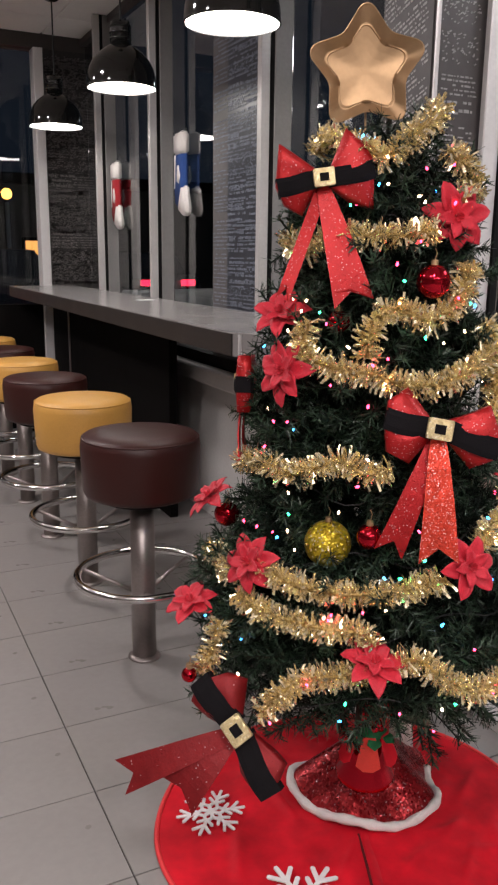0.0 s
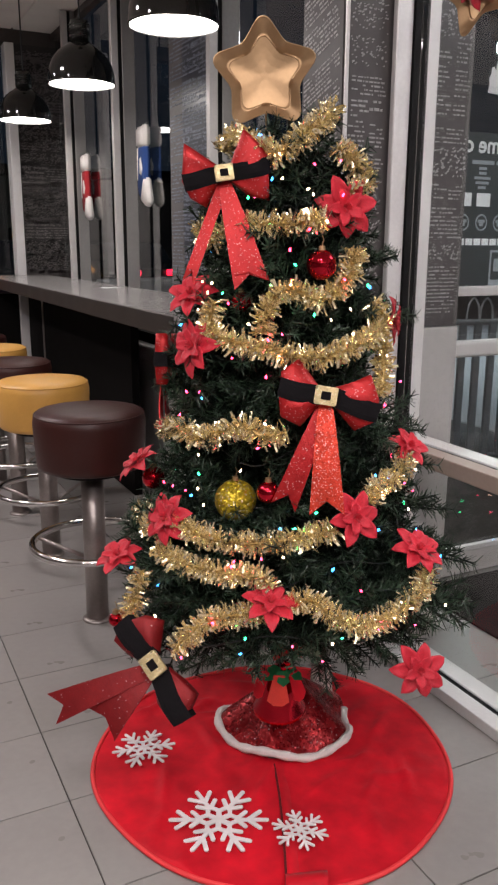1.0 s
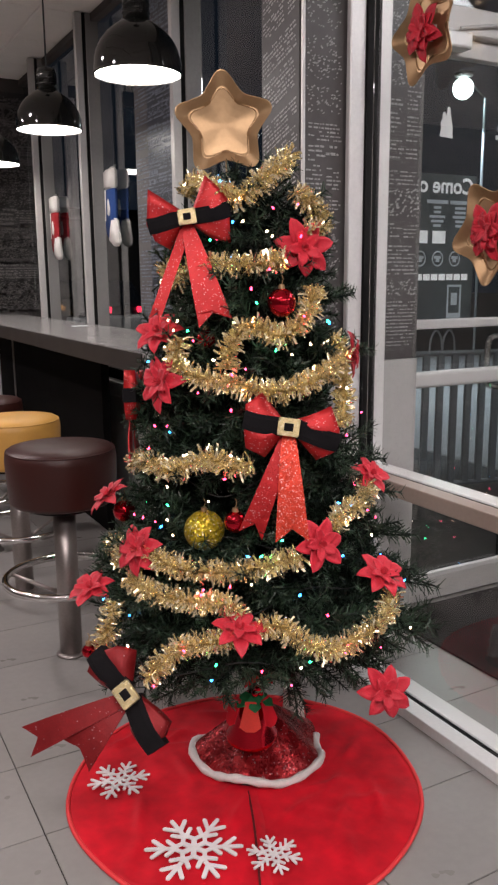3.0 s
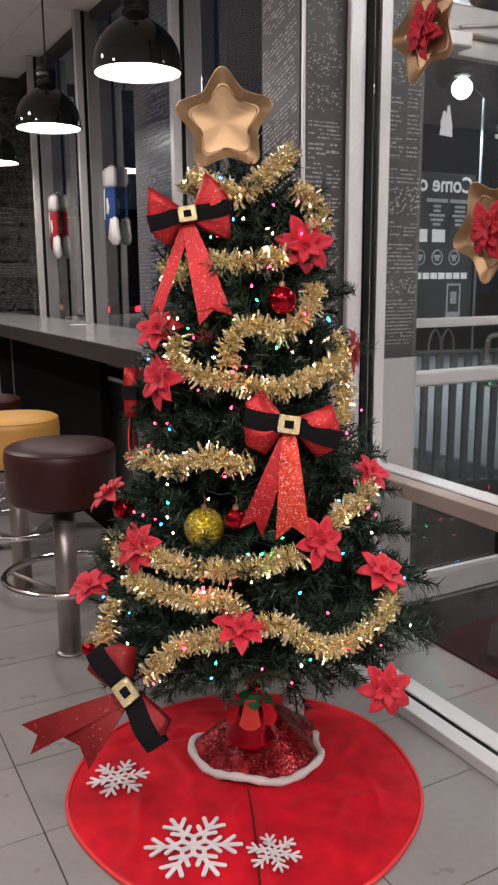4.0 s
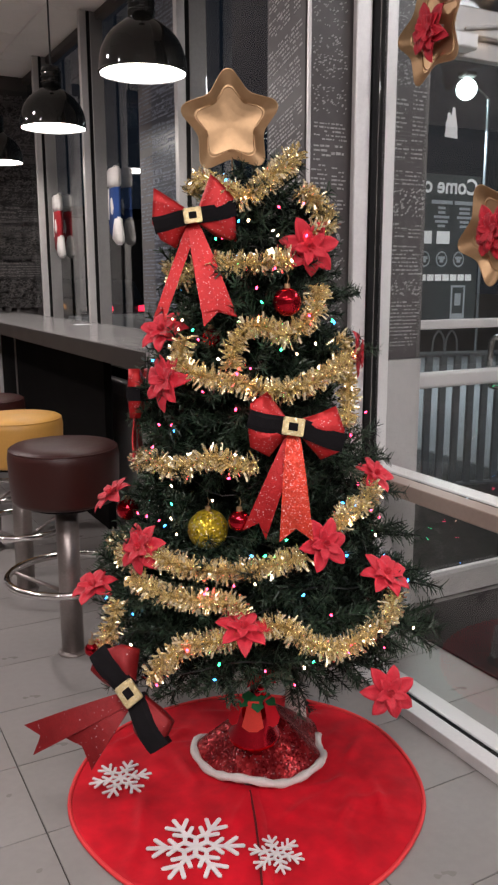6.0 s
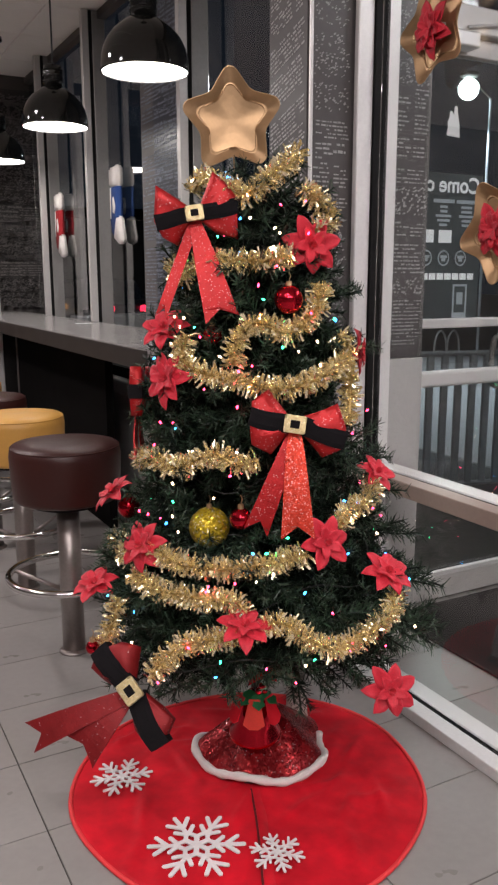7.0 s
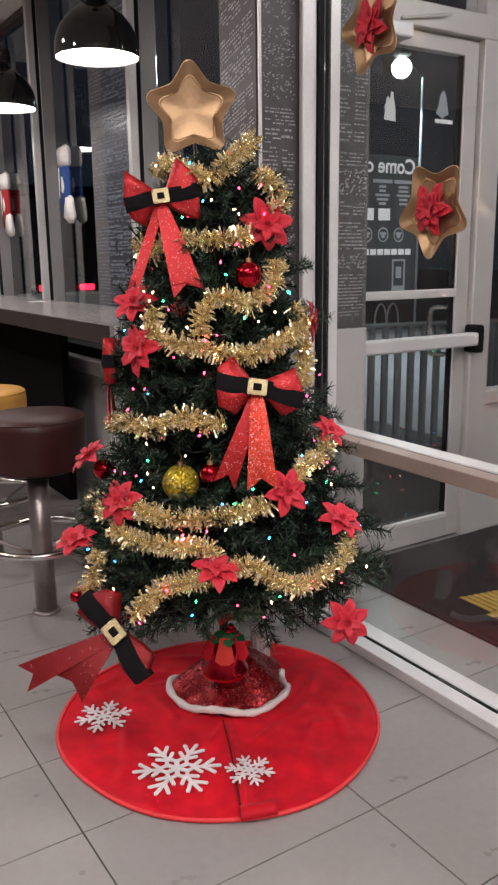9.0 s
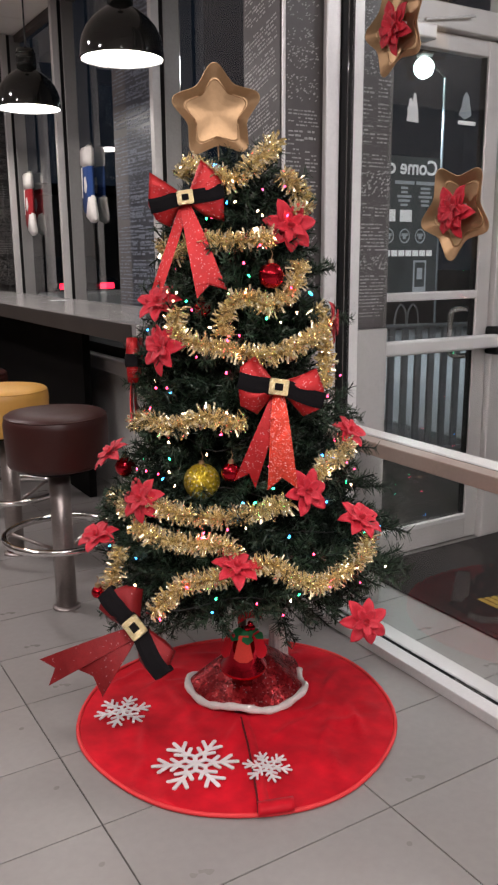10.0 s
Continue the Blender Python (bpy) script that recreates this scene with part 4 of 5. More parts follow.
# ---- bows ----
def bow(m, label, tails, wings, belts, tip=0.0, glit=RED_GLITTER, lift=0.0):
    """wings: the outer edge of the left and right loop from top to bottom; belts: where the belt ends on each."""
    b = thing("bow", m, label, "bow", "glitter bows with belts")
    n, q = 10, 6
    for side, edge, (ex, ey) in zip((-1, 1), wings, belts):
        bm, belt = bmesh.new(), bmesh.new()
        curve = [Vector((*a, 0)).lerp(Vector((*c, 0)), k / 8) for a, c in zip(edge, edge[1:]) for k in range(8)] + [Vector((*edge[-1], 0))]
        ends = [curve[round((1 - k / q) / 2 * (len(curve) - 1))] for k in range(-q, q + 1)]
        grids = {1: [], -1: []}
        for face in (1, -1):
            for i in range(n + 1):
                u = i / n
                row = []
                for k in range(-q, q + 1):
                    v = k / q
                    inner = Vector((side * 0.012, 0.017 * v, 0))
                    p = inner.lerp(ends[k + q], u)
                    puff = 0.021 * (1 - v * v) ** 0.5 * math.sin(math.pi * (0.12 + 0.62 * u))
                    fold = 0.0035 * math.sin(6.5 * v + 1.7 * side) * math.sin(math.pi * min(1, u * 1.1)) * (1 - v ** 4)
                    row.append(bm.verts.new((p.x, p.y, face * (puff + 0.002) + fold)))
                grids[face].append(row)
        for face, g in grids.items():
            for a, c in zip(g, g[1:]):
                for k in range(2 * q):
                    bm.faces.new((a[k], a[k + 1], c[k + 1], c[k]))
        for k in range(2 * q):
            bm.faces.new((grids[1][n][k], grids[1][n][k + 1], grids[-1][n][k + 1], grids[-1][n][k]))
        for k in (0, 2 * q):
            for i in range(n):
                bm.faces.new((grids[1][i][k], grids[1][i + 1][k], grids[-1][i + 1][k], grids[-1][i][k]))
        bmesh.ops.recalc_face_normals(bm, faces=bm.faces)
        loop = part("loop", bm, glit, b, smooth=True)
        rows_ = []
        across = Vector((-ey, ex, 0)).normalized() * 0.0205 * side
        for i in range(n + 1):
            u = i / n
            zz = 0.022 * math.sin(math.pi * (0.12 + 0.62 * u)) + 0.005
            c = Vector((side * 0.010, 0, 0)).lerp(Vector((ex * 1.02, ey * 1.02 - 0.006 * math.sin(math.pi * u), 0)), u)
            rows_.append([belt.verts.new(c + across * w + Vector((0, 0, zc))) for w, zc in ((-1, zz - 0.003), (-0.5, zz), (0.5, zz), (1, zz - 0.003), (1, 0.003 - zz), (-1, 0.003 - zz))])
        for a, c in zip(rows_, rows_[1:]):
            for k in range(6):
                belt.faces.new((a[k], a[(k + 1) % 6], c[(k + 1) % 6], c[k]))
        belt.faces.new(rows_[0])
        belt.faces.new(rows_[-1][::-1])
        bmesh.ops.recalc_face_normals(belt, faces=belt.faces)
        part("belt", belt, BLACK_FELT, loop, "black felt belt")
    plate = slab([(-0.024, -0.022), (0.024, -0.022), (0.027, -0.019), (0.027, 0.019), (0.024, 0.022), (-0.024, 0.022), (-0.027, 0.019), (-0.027, -0.019)], 0.019, 0.030)
    bmesh.ops.bevel(plate, geom=list(plate.edges), offset=0.0012, segments=1, affect="EDGES")
    buckle = part("buckle", plate, GOLD_GLITTER, b, "gold glitter buckle", m=pose(0, 0, 0.004, 0, 0, tip) @ Matrix.Diagonal((0.88, 0.90, 0.9, 1)))
    part("buckle_opening", B(-0.0115, 0.0115, -0.0095, 0.0095, 0.0302, 0.0315, 0.0004), BLACK_FELT, buckle)
    for (angle, length, wide, material, z0) in tails:
        bm = bmesh.new()
        rr = []
        n = 8
        for i in range(n + 1):
            u = i / n
            w = 0.014 + (wide / 2 - 0.014) * u ** 0.8
            bow_z = 0.014 * math.sin(u * 2.6)
            rr.append([bm.verts.new((sx * w, -length * u + (0.028 if (abs(sx) < 0.1 and i == n) else 0), z0 + bow_z + dz)) for dz in (0.0, -0.004) for sx in ((-1, 0, 1) if dz == 0 else (1, 0, -1))])
        for a, c in zip(rr, rr[1:]):
            for k in range(6):
                bm.faces.new((a[k], a[(k + 1) % 6], c[(k + 1) % 6], c[k]))
        bmesh.ops.recalc_face_normals(bm, faces=bm.faces)
        part("tail", bm, material, b, m=pose(0, -0.018, 0, 0, 0, angle) @ pose(0, 0, 0, -lift))
    return b


bow(facing((0.783, 1.364, 1.402), (-0.42, -0.90, 0.05)) @ Matrix.Scale(0.83, 4), "red glitter bow with black belt and gold buckle on the tree",
    [(15, 0.275, 0.090, RED_GLITTER, 0.004), (-20, 0.275, 0.030, RED_GLITTER, -0.004)],
    ([(-0.055, 0.045), (-0.100, 0.070), (-0.106, -0.020), (-0.085, -0.060), (-0.045, -0.082)], [(0.048, 0.108), (0.088, 0.070), (0.110, 0.040), (0.113, -0.065), (0.060, -0.052)]),
    ((-0.100, -0.024), (0.110, 0.020)), 8, RED_GLITTER, 13)
bow(facing((0.908, 1.143, 0.960), (-0.50, -0.84, 0.18)) @ Matrix.Scale(0.97, 4), "large red glitter bow with black belt and gold buckle",
    [(2, 0.232, 0.074, ORANGE_GLITTER, 0.010), (-21, 0.236, 0.055, RED_GLITTER, -0.004)],
    ([(-0.058, 0.077), (-0.094, 0.050), (-0.098, -0.010), (-0.094, -0.045), (-0.052, -0.066)], [(0.060, 0.030), (0.092, 0.046), (0.111, -0.008), (0.105, -0.052), (0.060, -0.072)]),
    ((-0.096, 0.018), (0.108, -0.034)), -8)
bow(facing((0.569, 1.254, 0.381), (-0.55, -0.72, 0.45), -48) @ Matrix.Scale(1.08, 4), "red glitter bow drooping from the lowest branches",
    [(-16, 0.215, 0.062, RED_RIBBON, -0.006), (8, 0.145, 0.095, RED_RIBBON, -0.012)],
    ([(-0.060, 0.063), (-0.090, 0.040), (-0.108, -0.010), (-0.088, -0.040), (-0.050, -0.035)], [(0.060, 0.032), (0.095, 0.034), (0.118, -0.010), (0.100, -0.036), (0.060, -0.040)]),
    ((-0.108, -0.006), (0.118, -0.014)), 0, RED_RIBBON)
bow(facing((0.715, 1.540, 1.002), (-0.87, 0.50, 0.0), 4) @ Matrix.Scale(0.80, 4), "red glitter bow with black belt turned to the counter",
    [(10, 0.2, 0.07, RED_GLITTER, 0.004), (-15, 0.2, 0.06, RED_GLITTER, -0.004)],
    ([(-0.060, 0.060), (-0.098, 0.066), (-0.106, 0.0), (-0.098, -0.066), (-0.055, -0.060)], [(0.060, 0.060), (0.098, 0.072), (0.106, 0.0), (0.098, -0.072), (0.055, -0.060)]),
    ((-0.106, 0.0), (0.106, 0.0)))


# ---- baubles ----
def bauble(place, radius, material, label, name="bauble"):
    b = thing(name, Matrix.Translation(place), label, "bauble", "baubles on the tree")
    bm = bmesh.new()
    bmesh.ops.create_uvsphere(bm, u_segments=32, v_segments=20, radius=radius)
    part("ball", bm, material, b, smooth=True)
    part("cap", lathe([(0.0, radius + 0.008), (0.006, radius + 0.008), (0.007, radius - 0.002), (0.0, radius - 0.002)], 14), GOLD_FOIL, b)
    part("hook", tube([(0, 0, radius + 0.006), (0.004, 0, radius + 0.02), (0, 0, radius + 0.028)], 0.001, 5), GOLD_FOIL, b)


bauble((0.773, 1.287, 0.714), 0.046, BALL_GLITTER, "yellow gold glitter ball hanging on the tree")
for place, r in (((0.931, 1.210, 1.219), 0.031), ((0.684, 1.568, 0.703), 0.028), ((0.800, 1.186, 0.756), 0.024), (on_tree(212, 1.14, -0.03), 0.022), (on_tree(184, 0.43, 0.03), 0.016)):
    bauble(place, r, RED_BALL, "shiny red bauble hanging on the tree")


# ---- star shaped plates ----
def star_outline(outer, inner, steps=90):
    """A five-pointed star with straight flanks and rounded points."""
    def flank(t):
        c5, s5 = math.cos(math.pi / 5), math.sin(math.pi / 5)
        ang = t * math.pi / 5
        return outer * inner * s5 / (outer * math.sin(ang) + inner * math.sin(math.pi / 5 - ang))
    fine = [flank(abs(((k / 72) + 0.5) % 1 - 0.5) * 2) for k in range(360)]
    soft = [sum(fine[(k + d) % 360] for d in range(-9, 10)) / 19 for k in range(360)]
    grow = outer / max(soft)
    pts = []
    for k in range(steps):
        a = 2 * math.pi * k / steps
        r = soft[(k * 360 // steps) % 360] * grow
        pts.append((r * math.sin(a), r * math.cos(a)))
    return pts


def star_plate(parent, outer=0.118, name="plate"):
    levels = [(1.00, 0.0165), (1.006, 0.0178), (0.99, 0.0182), (0.978, 0.0176), (0.97, 0.0165), (0.745, 0.0030), (0.735, 0.0026), (0.72, 0.0024), (0.712, 0.0036), (0.69, 0.0038), (0.68, 0.0016), (0.67, 0.0012), (0.5, -0.0008), (0.3, -0.0024), (0.10, -0.0032)]
    bm = bmesh.new()
    ring = star_outline(outer, outer * 0.60)
    rows_ = []
    for s, z in levels:
        q = ring if s > 0.7 else star_outline(outer, outer * 0.63)
        rows_.append([bm.verts.new((x * s, y * s, z)) for x, y in q])
    for a, b in zip(rows_, rows_[1:]):
        for k in range(len(ring)):
            j = (k + 1) % len(ring)
            bm.faces.new((a[k], a[j], b[j], b[k]))
    bm.faces.new(rows_[-1])
    for row in rows_:
        for k in range(len(row)):
            e = bm.edges.get((row[k], row[(k + 1) % len(row)]))
            if e:
                e.smooth = False
    bmesh.ops.recalc_face_normals(bm, faces=bm.faces)
    bmesh.ops.solidify(bm, geom=list(bm.faces), thickness=0.0012)
    return part(name, bm, GOLD_FOIL, parent, smooth=True)


topper = thing("star_topper", facing((0.905, 1.42, 1.612), (-0.42, -0.90, -0.02), 3) @ Matrix.Scale(0.96, 4), "gold star shaped plate used as tree topper", "star")
star_plate(topper)
part("fixing_wire", tube([(0, -0.04, -0.003), (0.0, -0.09, -0.012), (0, -0.16, -0.012)], 0.002, 6), GOLD_FOIL, topper)
for y, z, spin in ((1.151, 1.377, 176), (1.41, 1.877, 160)):
    s = thing("window_star", facing((1.485, y, z), (-1, 0, 0), spin), "gold star shaped plate with a red poinsettia fixed to the glass", "star", "stars on the glass")
    star_plate(s, 0.128)
    for k, me in enumerate((PETALS[1], PETALS[0])):
        part("flower", me, None, s, "red fabric poinsettia", m=pose(0.004, 0.0, 0.012 + 0.012 * k, 0, 0, 33 * k) @ Matrix.Scale(1.12 - 0.3 * k, 4))
    part("tape", B(-0.02, 0.02, -0.02, 0.02, -0.028, -0.0012), STICKER, s)

# ---- tree skirt ----
skirt = thing("tree_skirt", pose(0.90, 1.335, 0), "round red felt tree skirt with white snowflakes lying on the floor", "tree skirt")
bm = bmesh.new()
N, R = 144, 0.442
rc = random.Random(8)
CREASES = [(rc.uniform(-0.36, 0.36), rc.uniform(-0.36, 0.36), rc.uniform(0, math.pi), rc.uniform(0.005, 0.013)) for k in range(44)]
CREASES = [c for c in CREASES if min(math.hypot(c[0] - x, c[1] - y) for x, y in ((-0.223, -0.163), (-0.284, 0.162), (-0.079, -0.275))) > 0.13]
rows_ = []
for i in range(49):
    u = i / 48
    r = 0.03 + (R - 0.03) * u
    row = []
    for k in range(N):
        a = 2 * math.pi * k / N
        edge = 1 + 0.012 * math.sin(3 * a + 0.5) + 0.006 * math.sin(7 * a)
        x, y = r * edge * math.cos(a), r * edge * math.sin(a)
        h = 0.006 + 0.009 * max(0, noise.noise(Vector((x * 7, y * 7, 2.0)))) + 0.010 * (1 - u) ** 3 + 0.004 * max(0, noise.noise(Vector((x * 17, y * 17, 5.0))))
        for cx, cy, turn, size in CREASES:
            du, dv = (x - cx) * math.cos(turn) + (y - cy) * math.sin(turn), (y - cy) * math.cos(turn) - (x - cx) * math.sin(turn)
            h += size * math.exp(-(dv / 0.011) ** 2 - (du / 0.07) ** 2)
        row.append(bm.verts.new((x, y, h if i < 48 else 0.005)))
    rows_.append(row)
rows_.append([bm.verts.new((v.co.x, v.co.y, 0.0005)) for v in rows_[-1]])
for a, b in zip(rows_, rows_[1:]):
    for k in range(N):
        bm.faces.new((a[k], b[k], b[(k + 1) % N], a[(k + 1) % N]))
bmesh.ops.recalc_face_normals(bm, faces=bm.faces)
part("felt", bm, FELT_RED, skirt, smooth=True)
hem = [(R * (1 + 0.012 * math.sin(3 * a + 0.5) + 0.006 * math.sin(7 * a)) * math.cos(a), R * (1 + 0.012 * math.sin(3 * a + 0.5) + 0.006 * math.sin(7 * a)) * math.sin(a), 0.007) for a in (2 * math.pi * k / N for k in range(N))]
part("hem", tube(hem, 0.0055, 8, True), FELT_TRIM, skirt, "lighter red bound edge", smooth=True)
slit = [Vector((-0.02, -0.05, 0.018)), Vector((-0.06, -0.15, 0.013)), Vector((-0.11, -0.26, 0.011)), Vector((-0.165, -0.372, 0.010)), Vector((-0.185, -0.405, 0.009))]
flap = bmesh.new()
rr = []
for p in spline(slit, 5):
    s = Vector((0.9, -0.43, 0))
    rr.append([flap.verts.new(p + s * w + Vector((0, 0, h))) for w, h in ((0.006, -0.004), (0.0, 0.006), (0.003, 0.0070), (0.012, 0.005), (0.024, -0.002), (0.034, -0.012))])
for a, b in zip(rr, rr[1:]):
    for k in range(5):
        flap.faces.new((a[k], a[k + 1], b[k + 1], b[k]))
bmesh.ops.recalc_face_normals(flap, faces=flap.faces)
# dark tube stands in for the shade in the slit's gap
part("slit_shade_line", tube([p + Vector((-0.0015, 0, 0.0015)) for p in spline(slit, 5)], 0.0032, 6), SLIT_SHADE, skirt, "dark line painted for the shaded gap of the slit")
part("overlap", flap, FELT_RED, skirt, "overlapping edge of the slit", smooth=True)
roll = bmesh.new()
rr = []
for i in range(9):
    u = i / 8
    p = Vector((-0.181 + 0.082 * u, -0.394 - 0.028 * u, 0.008))
    rr.append([roll.verts.new(p + Vector((0.48 * q, 0.88 * q, h))) for q, h in ((0.030, 0.006), (0.008, 0.020), (-0.010, 0.024), (-0.022, 0.016), (-0.024, 0.006), (-0.012, -0.002), (0.010, 0.002))])
for a, b in zip(rr, rr[1:]):
    for k in range(6):
        roll.faces.new((a[k], a[k + 1], b[k + 1], b[k]))
bmesh.ops.recalc_face_normals(roll, faces=roll.faces)
bmesh.ops.solidify(roll, geom=list(roll.faces), thickness=0.003)
part("rolled_corner", roll, FELT_RED, skirt, "corner of the skirt rolled over", smooth=True)


def snowflake(x, y, size, spin, z=0.0125):
    bm = bmesh.new()
    w = size * 0.047

    def bar(x0, y0, x1, y1, h):
        d = Vector((x1 - x0, y1 - y0, 0))
        n = Vector((-d.y, d.x, 0)).normalized() * w
        e = d.normalized() * w * 0.7
        pts = [Vector((x0, y0, 0)) + n - e * 0.4, Vector((x0, y0, 0)) - n - e * 0.4, Vector((x1, y1, 0)) - n, Vector((x1, y1, 0)) - n * 0.5 + e, Vector((x1, y1, 0)) + n * 0.5 + e, Vector((x1, y1, 0)) + n]
        slab([(p.x, p.y) for p in pts], h - 0.003, h, bm)
    for k in range(6):
        a = radians(60 * k)
        def at(r, side):
            return (r * math.cos(a) - side * math.sin(a), r * math.sin(a) + side * math.cos(a))
        bar(*at(size * 0.40, 0), *at(size, 0), 0.0030 + 0.00005 * k)
        for s in (-1, 1):
            bar(*at(size * 0.60, 0), *at(size * 0.86, s * size * 0.25), 0.0034 + 0.00005 * k + 0.00002 * s)
            bar(*at(size * 0.36, 0), *at(size * 0.56, s * size * 0.22), 0.0046 + 0.00005 * k + 0.00002 * s)
            bar(*at(size * 0.02, 0), *at(size * 0.24, s * size * 0.125), 0.0038 + 0.00005 * k + 0.00002 * s)
            bar(*at(size * 0.24, s * size * 0.125), *at(size * 0.46, 0), 0.0042 + 0.00005 * k + 0.00002 * s)
    part("snowflake", bm, SNOW, skirt, "white glitter snowflake", m=pose(x - 0.90, y - 1.335, z, 0, 0, spin))


snowflake(0.677, 1.172, 0.108, -26)
snowflake(0.616, 1.497, 0.078, -12)
snowflake(0.821, 1.060, 0.062, 16, 0.0175)

# ---- hat shaped stand cover and bell ----
cover = thing("stand_cover", pose(0.993, 1.430, 0.02), "small red glitter cone cover with white plush trim", "tree skirt")
bm = bmesh.new()
rows_ = []
for i in range(11):
    u = i / 10
    row = []
    for k in range(72):
        a = 2 * math.pi * k / 72
        r = (0.022 + 0.148 * u ** 0.95) * (1 + 0.06 * u * math.sin(5 * a + 0.6) + 0.03 * u * math.sin(3 * a) - 0.35 * u * max(0, math.sin(a - 0.25)) ** 2 + 0.12 * u * max(0, math.cos(a - 2.4)))
        row.append(bm.verts.new((r * math.cos(a), r * math.sin(a), 0.125 * (1 - u) ** 0.95 + 0.010 + 0.012 * u * math.sin(5 * a + 0.6))))
    rows_.append(row)
for a, b in zip(rows_, rows_[1:]):
    for k in range(72):
        bm.faces.new((a[k], b[k], b[(k + 1) % 72], a[(k + 1) % 72]))
rim = [(v.co.x, v.co.y, v.co.z + 0.004) for v in rows_[-1][25:71]]
bmesh.ops.recalc_face_normals(bm, faces=bm.faces)
part("cone", bm, DEEP_GLITTER, cover, smooth=True)
part("plush_trim", tube(rim, [0.0105 + 0.0016 * math.sin(1.7 * k) for k in range(46)], 10), FUR, cover, "white plush trim", smooth=True)
tassel = bmesh.new()
for k in range(40):
    a = k * 2.399
    r = 0.024 * (k / 40) ** 0.5
    x, y = 0.13 + r * math.cos(a), 0.04 + r * math.sin(a)
    tube([(x * 0.97, y, 0.135), (x, y, 0.09), (x + 0.006 * math.cos(a), y + 0.006 * math.sin(a), 0.03)], [0.004, 0.006, 0.004], 6, False, tassel)
part("white_tassel", tassel, FUR, cover, "white plush tassel")

bell = thing("bell_ornament", pose(0.895, 1.295, 0.176, 8, -4, 0) @ Matrix.Scale(1.08, 4), "red bell ornament with felt flaps and green holly leaves", "ornament")
part("bell_body", lathe([(0.0, 0.10), (0.020, 0.098), (0.030, 0.085), (0.037, 0.055), (0.046, 0.02), (0.058, -0.002), (0.060, -0.008), (0.054, -0.010), (0.045, 0.0), (0.0, 0.05)], 36), RED_BALL, bell, "shiny red bell", smooth=True)
for a, w, mtl in ((238, 0.024, FELT_ORANGE), (290, 0.019, FELT_RED), (186, 0.016, FELT_RED)):
    f = slab([(-0.012, 0.0), (0.012, 0.0), (w, -0.056), (w * 0.4, -0.066), (-w * 0.4, -0.066), (-w, -0.056)], 0.006, 0.009)
    part("felt_flap", f, mtl, bell, "red felt flap", m=pose(0.030 * math.cos(radians(a)), 0.030 * math.sin(radians(a)), 0.105) @ facing((0, 0, 0), (math.cos(radians(a)), math.sin(radians(a)), 0.42)))
for a in (200, 245, 300):
    leaf = slab([(0.0, -0.008), (0.014, -0.016), (0.02, -0.011), (0.03, -0.014), (0.042, 0.0), (0.03, 0.014), (0.02, 0.011), (0.014, 0.016), (0.0, 0.008)], 0, 0.002)
    part("holly_leaf", leaf, GREEN_LEAF, bell, "green holly leaf", m=pose(0.012 * math.cos(radians(a)), 0.022 * math.sin(radians(a)), 0.112, 0, 25, a))
for dx, dz in ((-0.008, 0.125), (0.006, 0.122), (0.0, 0.135)):
    bm = bmesh.new()
    bmesh.ops.create_uvsphere(bm, u_segments=14, v_segments=8, radius=0.008)
    part("berry", bm, RED_BALL, bell, m=pose(dx, -0.030, dz), smooth=True)
part("ribbon", slab([(-0.03, 0.0), (-0.006, 0.012), (0.006, 0.012), (0.034, 0.004), (0.03, 0.045), (0.004, 0.028), (-0.004, 0.028), (-0.026, 0.04)], 0, 0.004), FELT_RED, bell, m=pose(0.01, -0.01, 0.125, 80, 0, -20))
part("hanger", tube([(0, 0, 0.10), (0, 0.01, 0.22)], 0.0015, 5), CORD, bell)

# ---- outside ----
ground = solid("ground", B(-60, 60, -60, 90, -0.30, -0.125), ASPHALT, "dark wet asphalt car park at night", "ground", kind="structure")
solid("forecourt", B(1.62, 4.12, 2.13, 10.5, -0.125, -0.024, 0.01), ASPHALT, "dark wet asphalt strip outside the door", "pavement", kind="structure")
solid("pavement", B(4.12, 12.5, 2.13, 10.5, -0.125, -0.02, 0.01), CONCRETE, "pale concrete pavement lit by the street lamp", "pavement", kind="structure")
fence = thing("fence", pose(2.7, 3.36, -0.02, 0, 0, -14), "grey metal railing with flat slats outside the door", "fence")
part("top_rail", tube([(0, 0, 0.87), (2.6, 0, 0.87)], 0.016), FENCE, fence)
part("bottom_rail", tube([(0, 0, 0.10), (2.6, 0, 0.10)], 0.014), FENCE, fence)
for x in (0.02, 1.3, 2.58):
    part("post", tube([(x, 0.03, -0.01), (x, 0.03, 0.88)], 0.022), FENCE, fence)
for k in range(28):
    part("slat", B(0.05 + 0.090 * k, 0.088 + 0.090 * k, -0.012, 0.012, 0.10, 0.86), FENCE, fence)
for x in (0.485, 0.565):
    part("hoop", tube(spline([(x - 0.04, 0, 0.87), (x - 0.03, 0, 0.96), (x, 0, 1.0), (x + 0.03, 0, 0.96), (x + 0.04, 0, 0.87)]), 0.006), FENCE, fence, "arched hoop on the rail")

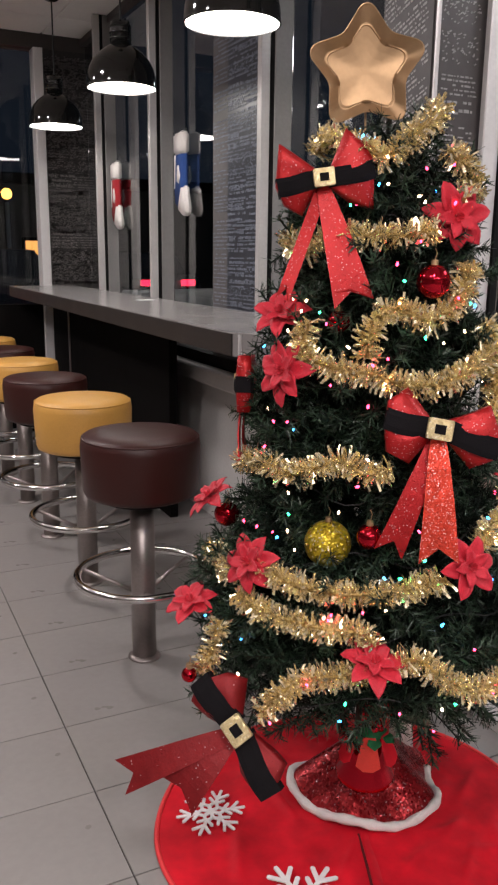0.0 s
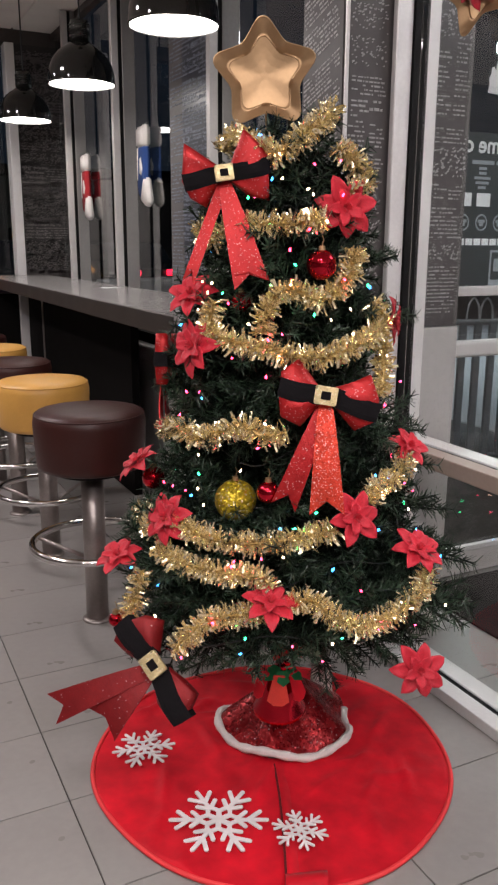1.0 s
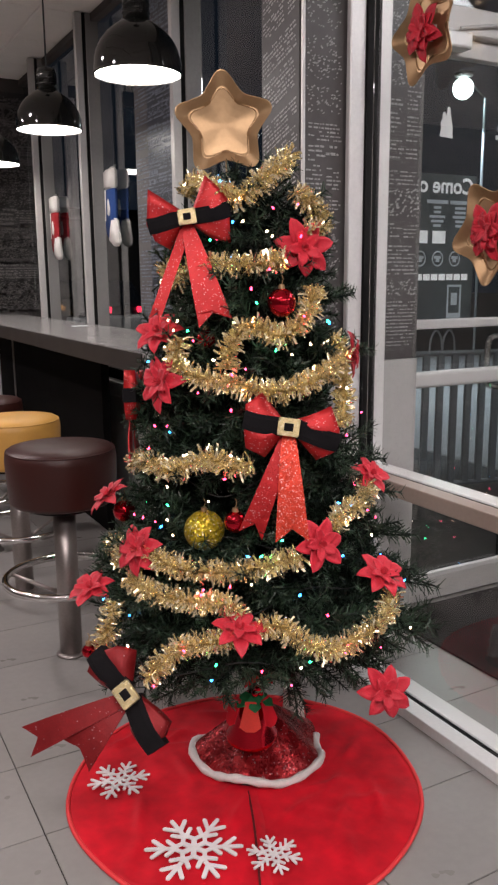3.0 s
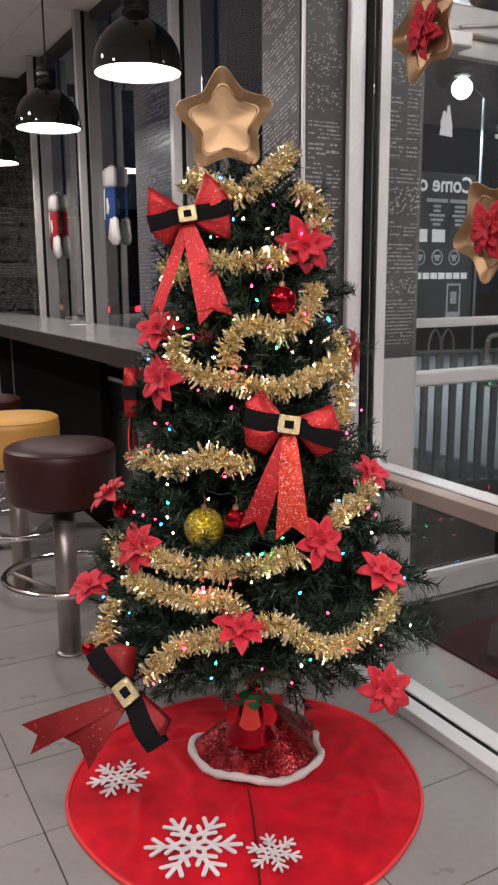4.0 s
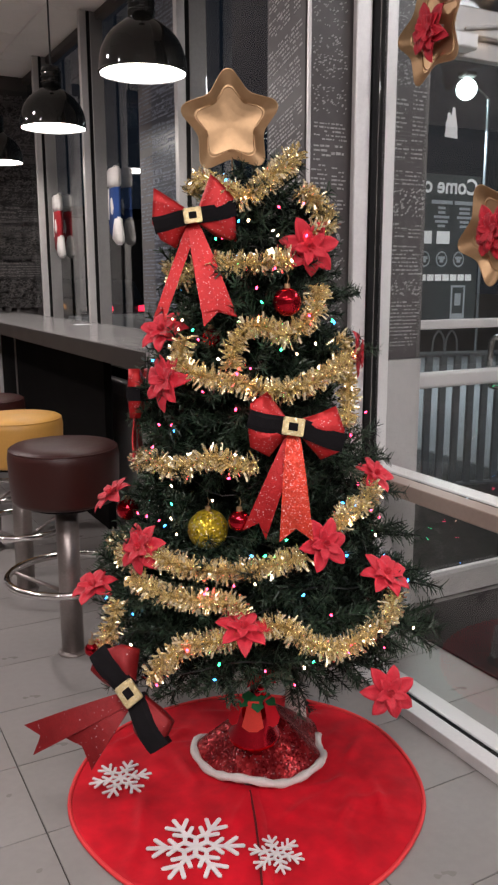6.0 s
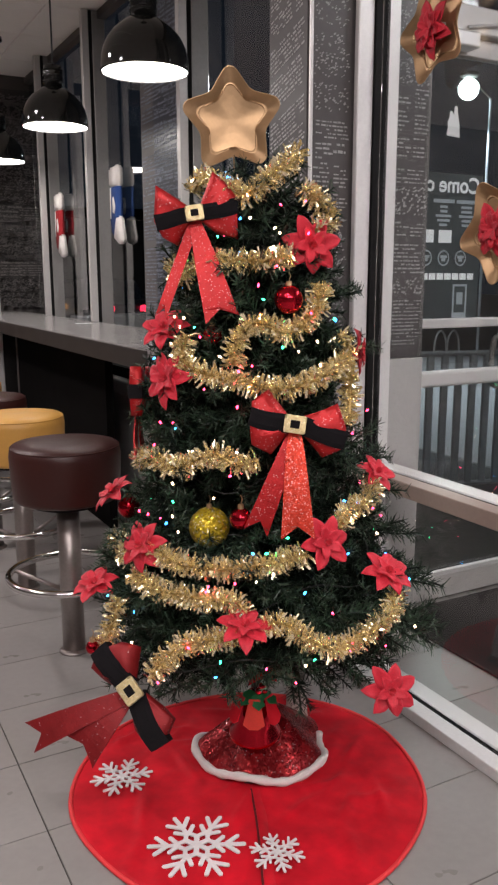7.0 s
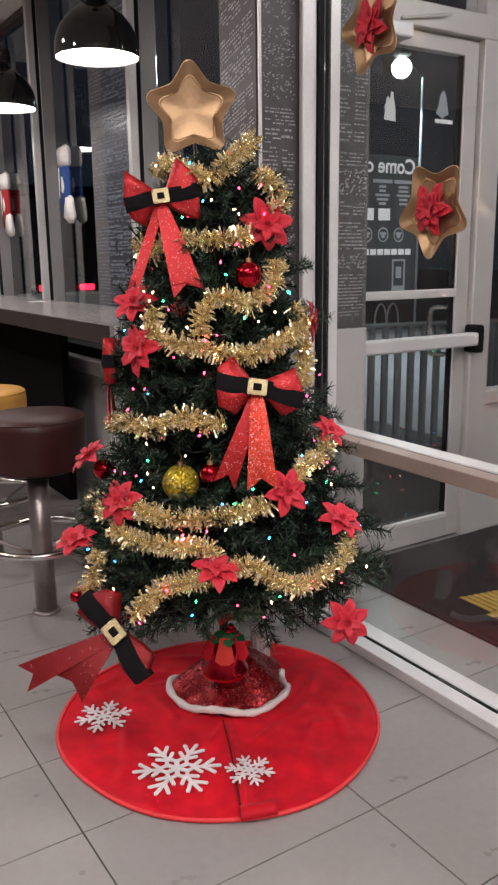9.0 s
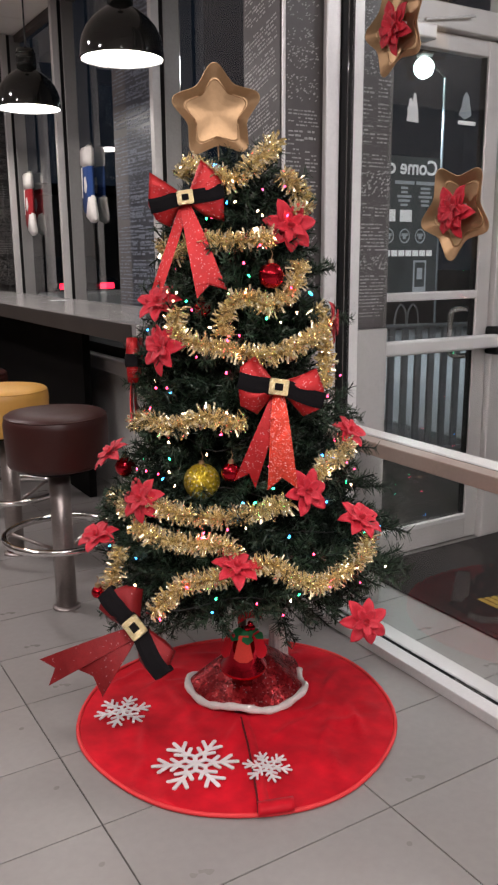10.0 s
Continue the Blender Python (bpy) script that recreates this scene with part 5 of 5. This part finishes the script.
street = thing("street_lamp", pose(6.9, 7.05, -0.3), "tall street lamp with a bright white head", "street lamp")
part("pole", tube([(0.25, 0, 0), (0.25, 0, 3.6)], 0.016, 12), FENCE, street)
part("arm", tube([(0.25, 0, 3.6), (-0.08, 0, 3.80)], 0.012, 10), GASKET, street)
part("head", B(-0.17, 0.0, -0.08, 0.08, 3.79, 3.85, 0.02), GASKET, street)
bm = bmesh.new()
bmesh.ops.create_uvsphere(bm, u_segments=20, v_segments=12, radius=0.115, matrix=Matrix.Translation((-0.09, 0, 3.67)))
part("globe", bm, glow("street_globe", (0.82, 1.0, 0.97), 60.0), street, "glowing white globe", smooth=True)

lamp = bpy.data.lights.new("street_light", "SPOT")
lamp.spot_size, lamp.spot_blend = radians(116), 0.35
lamp.energy, lamp.color, lamp.shadow_soft_size = 460, (0.84, 0.93, 1.0), 0.03
tagged(new("street_light", lamp), kind="structure").location = (6.735, 6.965, 3.22)

house = thing("far_building", pose(1.0, 24, -0.3), "dark low building across the car park", "building")
part("wall", B(-14, 16, 0, 6, 0, 3.4), SIDING, house)
part("roof", B(-14.4, 16.4, -0.5, 6.5, 3.4, 3.7, 0.05), DARK_PANEL, house)
for k, c in enumerate(((1.0, 0.5, 0.15), (1.0, 0.62, 0.25), (1.0, 0.45, 0.12))):
    w = part("window", B(-3.2 + 3.4 * k, -2.2 + 3.4 * k, -0.06, -0.01, 1.2, 1.9), glow("lit_window_%s" % "abc"[k], c, 1.2), house, "warm lit window")
    part("window_frame", B(-3.3 + 3.4 * k, -2.1 + 3.4 * k, -0.05, 0.0, 1.1, 2.0), DARK_PANEL, w)


TAIL_RED = glow("tail_red", (1.0, 0.02, 0.06), 3.5)


def car(x, y, turn, paint, label):
    c = thing("car", pose(x, y, -0.125, 0, 0, turn), label, "car", "parked cars")
    bm = slab([(-2.1, 0.35), (-2.12, 0.75), (-1.95, 0.92), (-1.2, 1.0), (-0.6, 1.42), (0.7, 1.45), (1.45, 1.0), (2.05, 0.85), (2.1, 0.4), (1.9, 0.25), (-1.9, 0.25)], -0.85, 0.85, m=pose(0, 0, 0, 90, 0, 0))
    bmesh.ops.bevel(bm, geom=list(bm.edges), offset=0.06, segments=2, affect="EDGES")
    part("body", bm, paint, c, smooth=True)
    for s in (-1, 1):
        part("side_window", slab([(-1.05, 1.0), (-0.55, 1.36), (0.65, 1.38), (1.2, 1.0)], 0, 0.012, m=pose(0, 0.86 * s, 0, 90, 0, 0)), GASKET, c)
        part("tail_light", B(-2.135, -2.08, 0.5 * s - 0.18, 0.5 * s + 0.18, 0.68, 0.82, 0.02), TAIL_RED, c, "red tail light")
        for wx in (-1.3, 1.3):
            w = part("wheel", lathe([(0.0, -0.1), (0.3, -0.1), (0.32, -0.06), (0.32, 0.06), (0.3, 0.1), (0.0, 0.1)], 28), GASKET, c, m=pose(wx, 0.78 * s, 0.32, 90))
            part("rim", lathe([(0.0, -0.11), (0.19, -0.11), (0.2, 0.11), (0.0, 0.11)], 20), STEEL, w)
    return c


ledge = bmesh.new()
box(ledge, 0, 1.5, 0, 0.3, 0, 1.02, 0.01)
solid("low_wall", ledge, CONCRETE, "pale low concrete wall outside the window", "wall", m=pose(1.95, 5.9, -0.03, 0, 0, 12))
far = thing("street_lamp", pose(2.76, 16, -0.125), "distant orange sodium street lamp", "street lamp")
part("pole", tube([(0, 0, 0), (0, 0, 2.3)], 0.04, 10), FENCE, far)
bm = bmesh.new()
bmesh.ops.create_uvsphere(bm, u_segments=16, v_segments=10, radius=0.10, matrix=Matrix.Translation((0, 0, 2.45)))
part("globe", bm, glow("sodium_globe", (1.0, 0.42, 0.07), 5.0), far, "glowing orange globe", smooth=True)
car(1.35, 11.2, 90, CAR_PAINT, "dark car with red tail lights seen from behind")
car(6.6, 20.1, 92, CAR_PAINT, "dark parked car with a red tail light across the car park")
car(8.5, 15.0, 80, mat("silver_car_paint", (0.4, 0.41, 0.43), 0.3, 0.6), "silver parked car in the dark")

# ---- floor tiles ----
TILES = {}
def floor_tile(x0, x1, y0, y1):
    key = (round(x1 - x0, 3), round(y1 - y0, 3))
    if key not in TILES:
        TILES[key] = finish(B(0.0017, key[0] - 0.0017, 0.0017, key[1] - 0.0017, -0.004, 0.0, 0.0008), "tile", TILE)
    part("tile", TILES[key], None, floor, m=pose(x0, y0, 0))
rest = bmesh.new()
for i in range(-8, 6):
    for j in range(-14, 17):
        x0, y0 = 0.40 + 0.6 * i, 1.10 + 0.30 * j
        a, b, c, d = max(x0, XW), min(x0 + 0.6, 3.39), max(y0, YS), min(y0 + 0.3, YN)
        if b - a > 0.02 and d - c > 0.02 and not (a > 1.45 and c > 2.1):
            if a > -1.5 and c > -0.6:
                floor_tile(a, b, c, d)
            else:
                box(rest, a + 0.0017, b - 0.0017, c + 0.0017, d - 0.0017, -0.004, 0.0)
tagged(part("tile_field", rest, TILE, floor), kind="stuff")
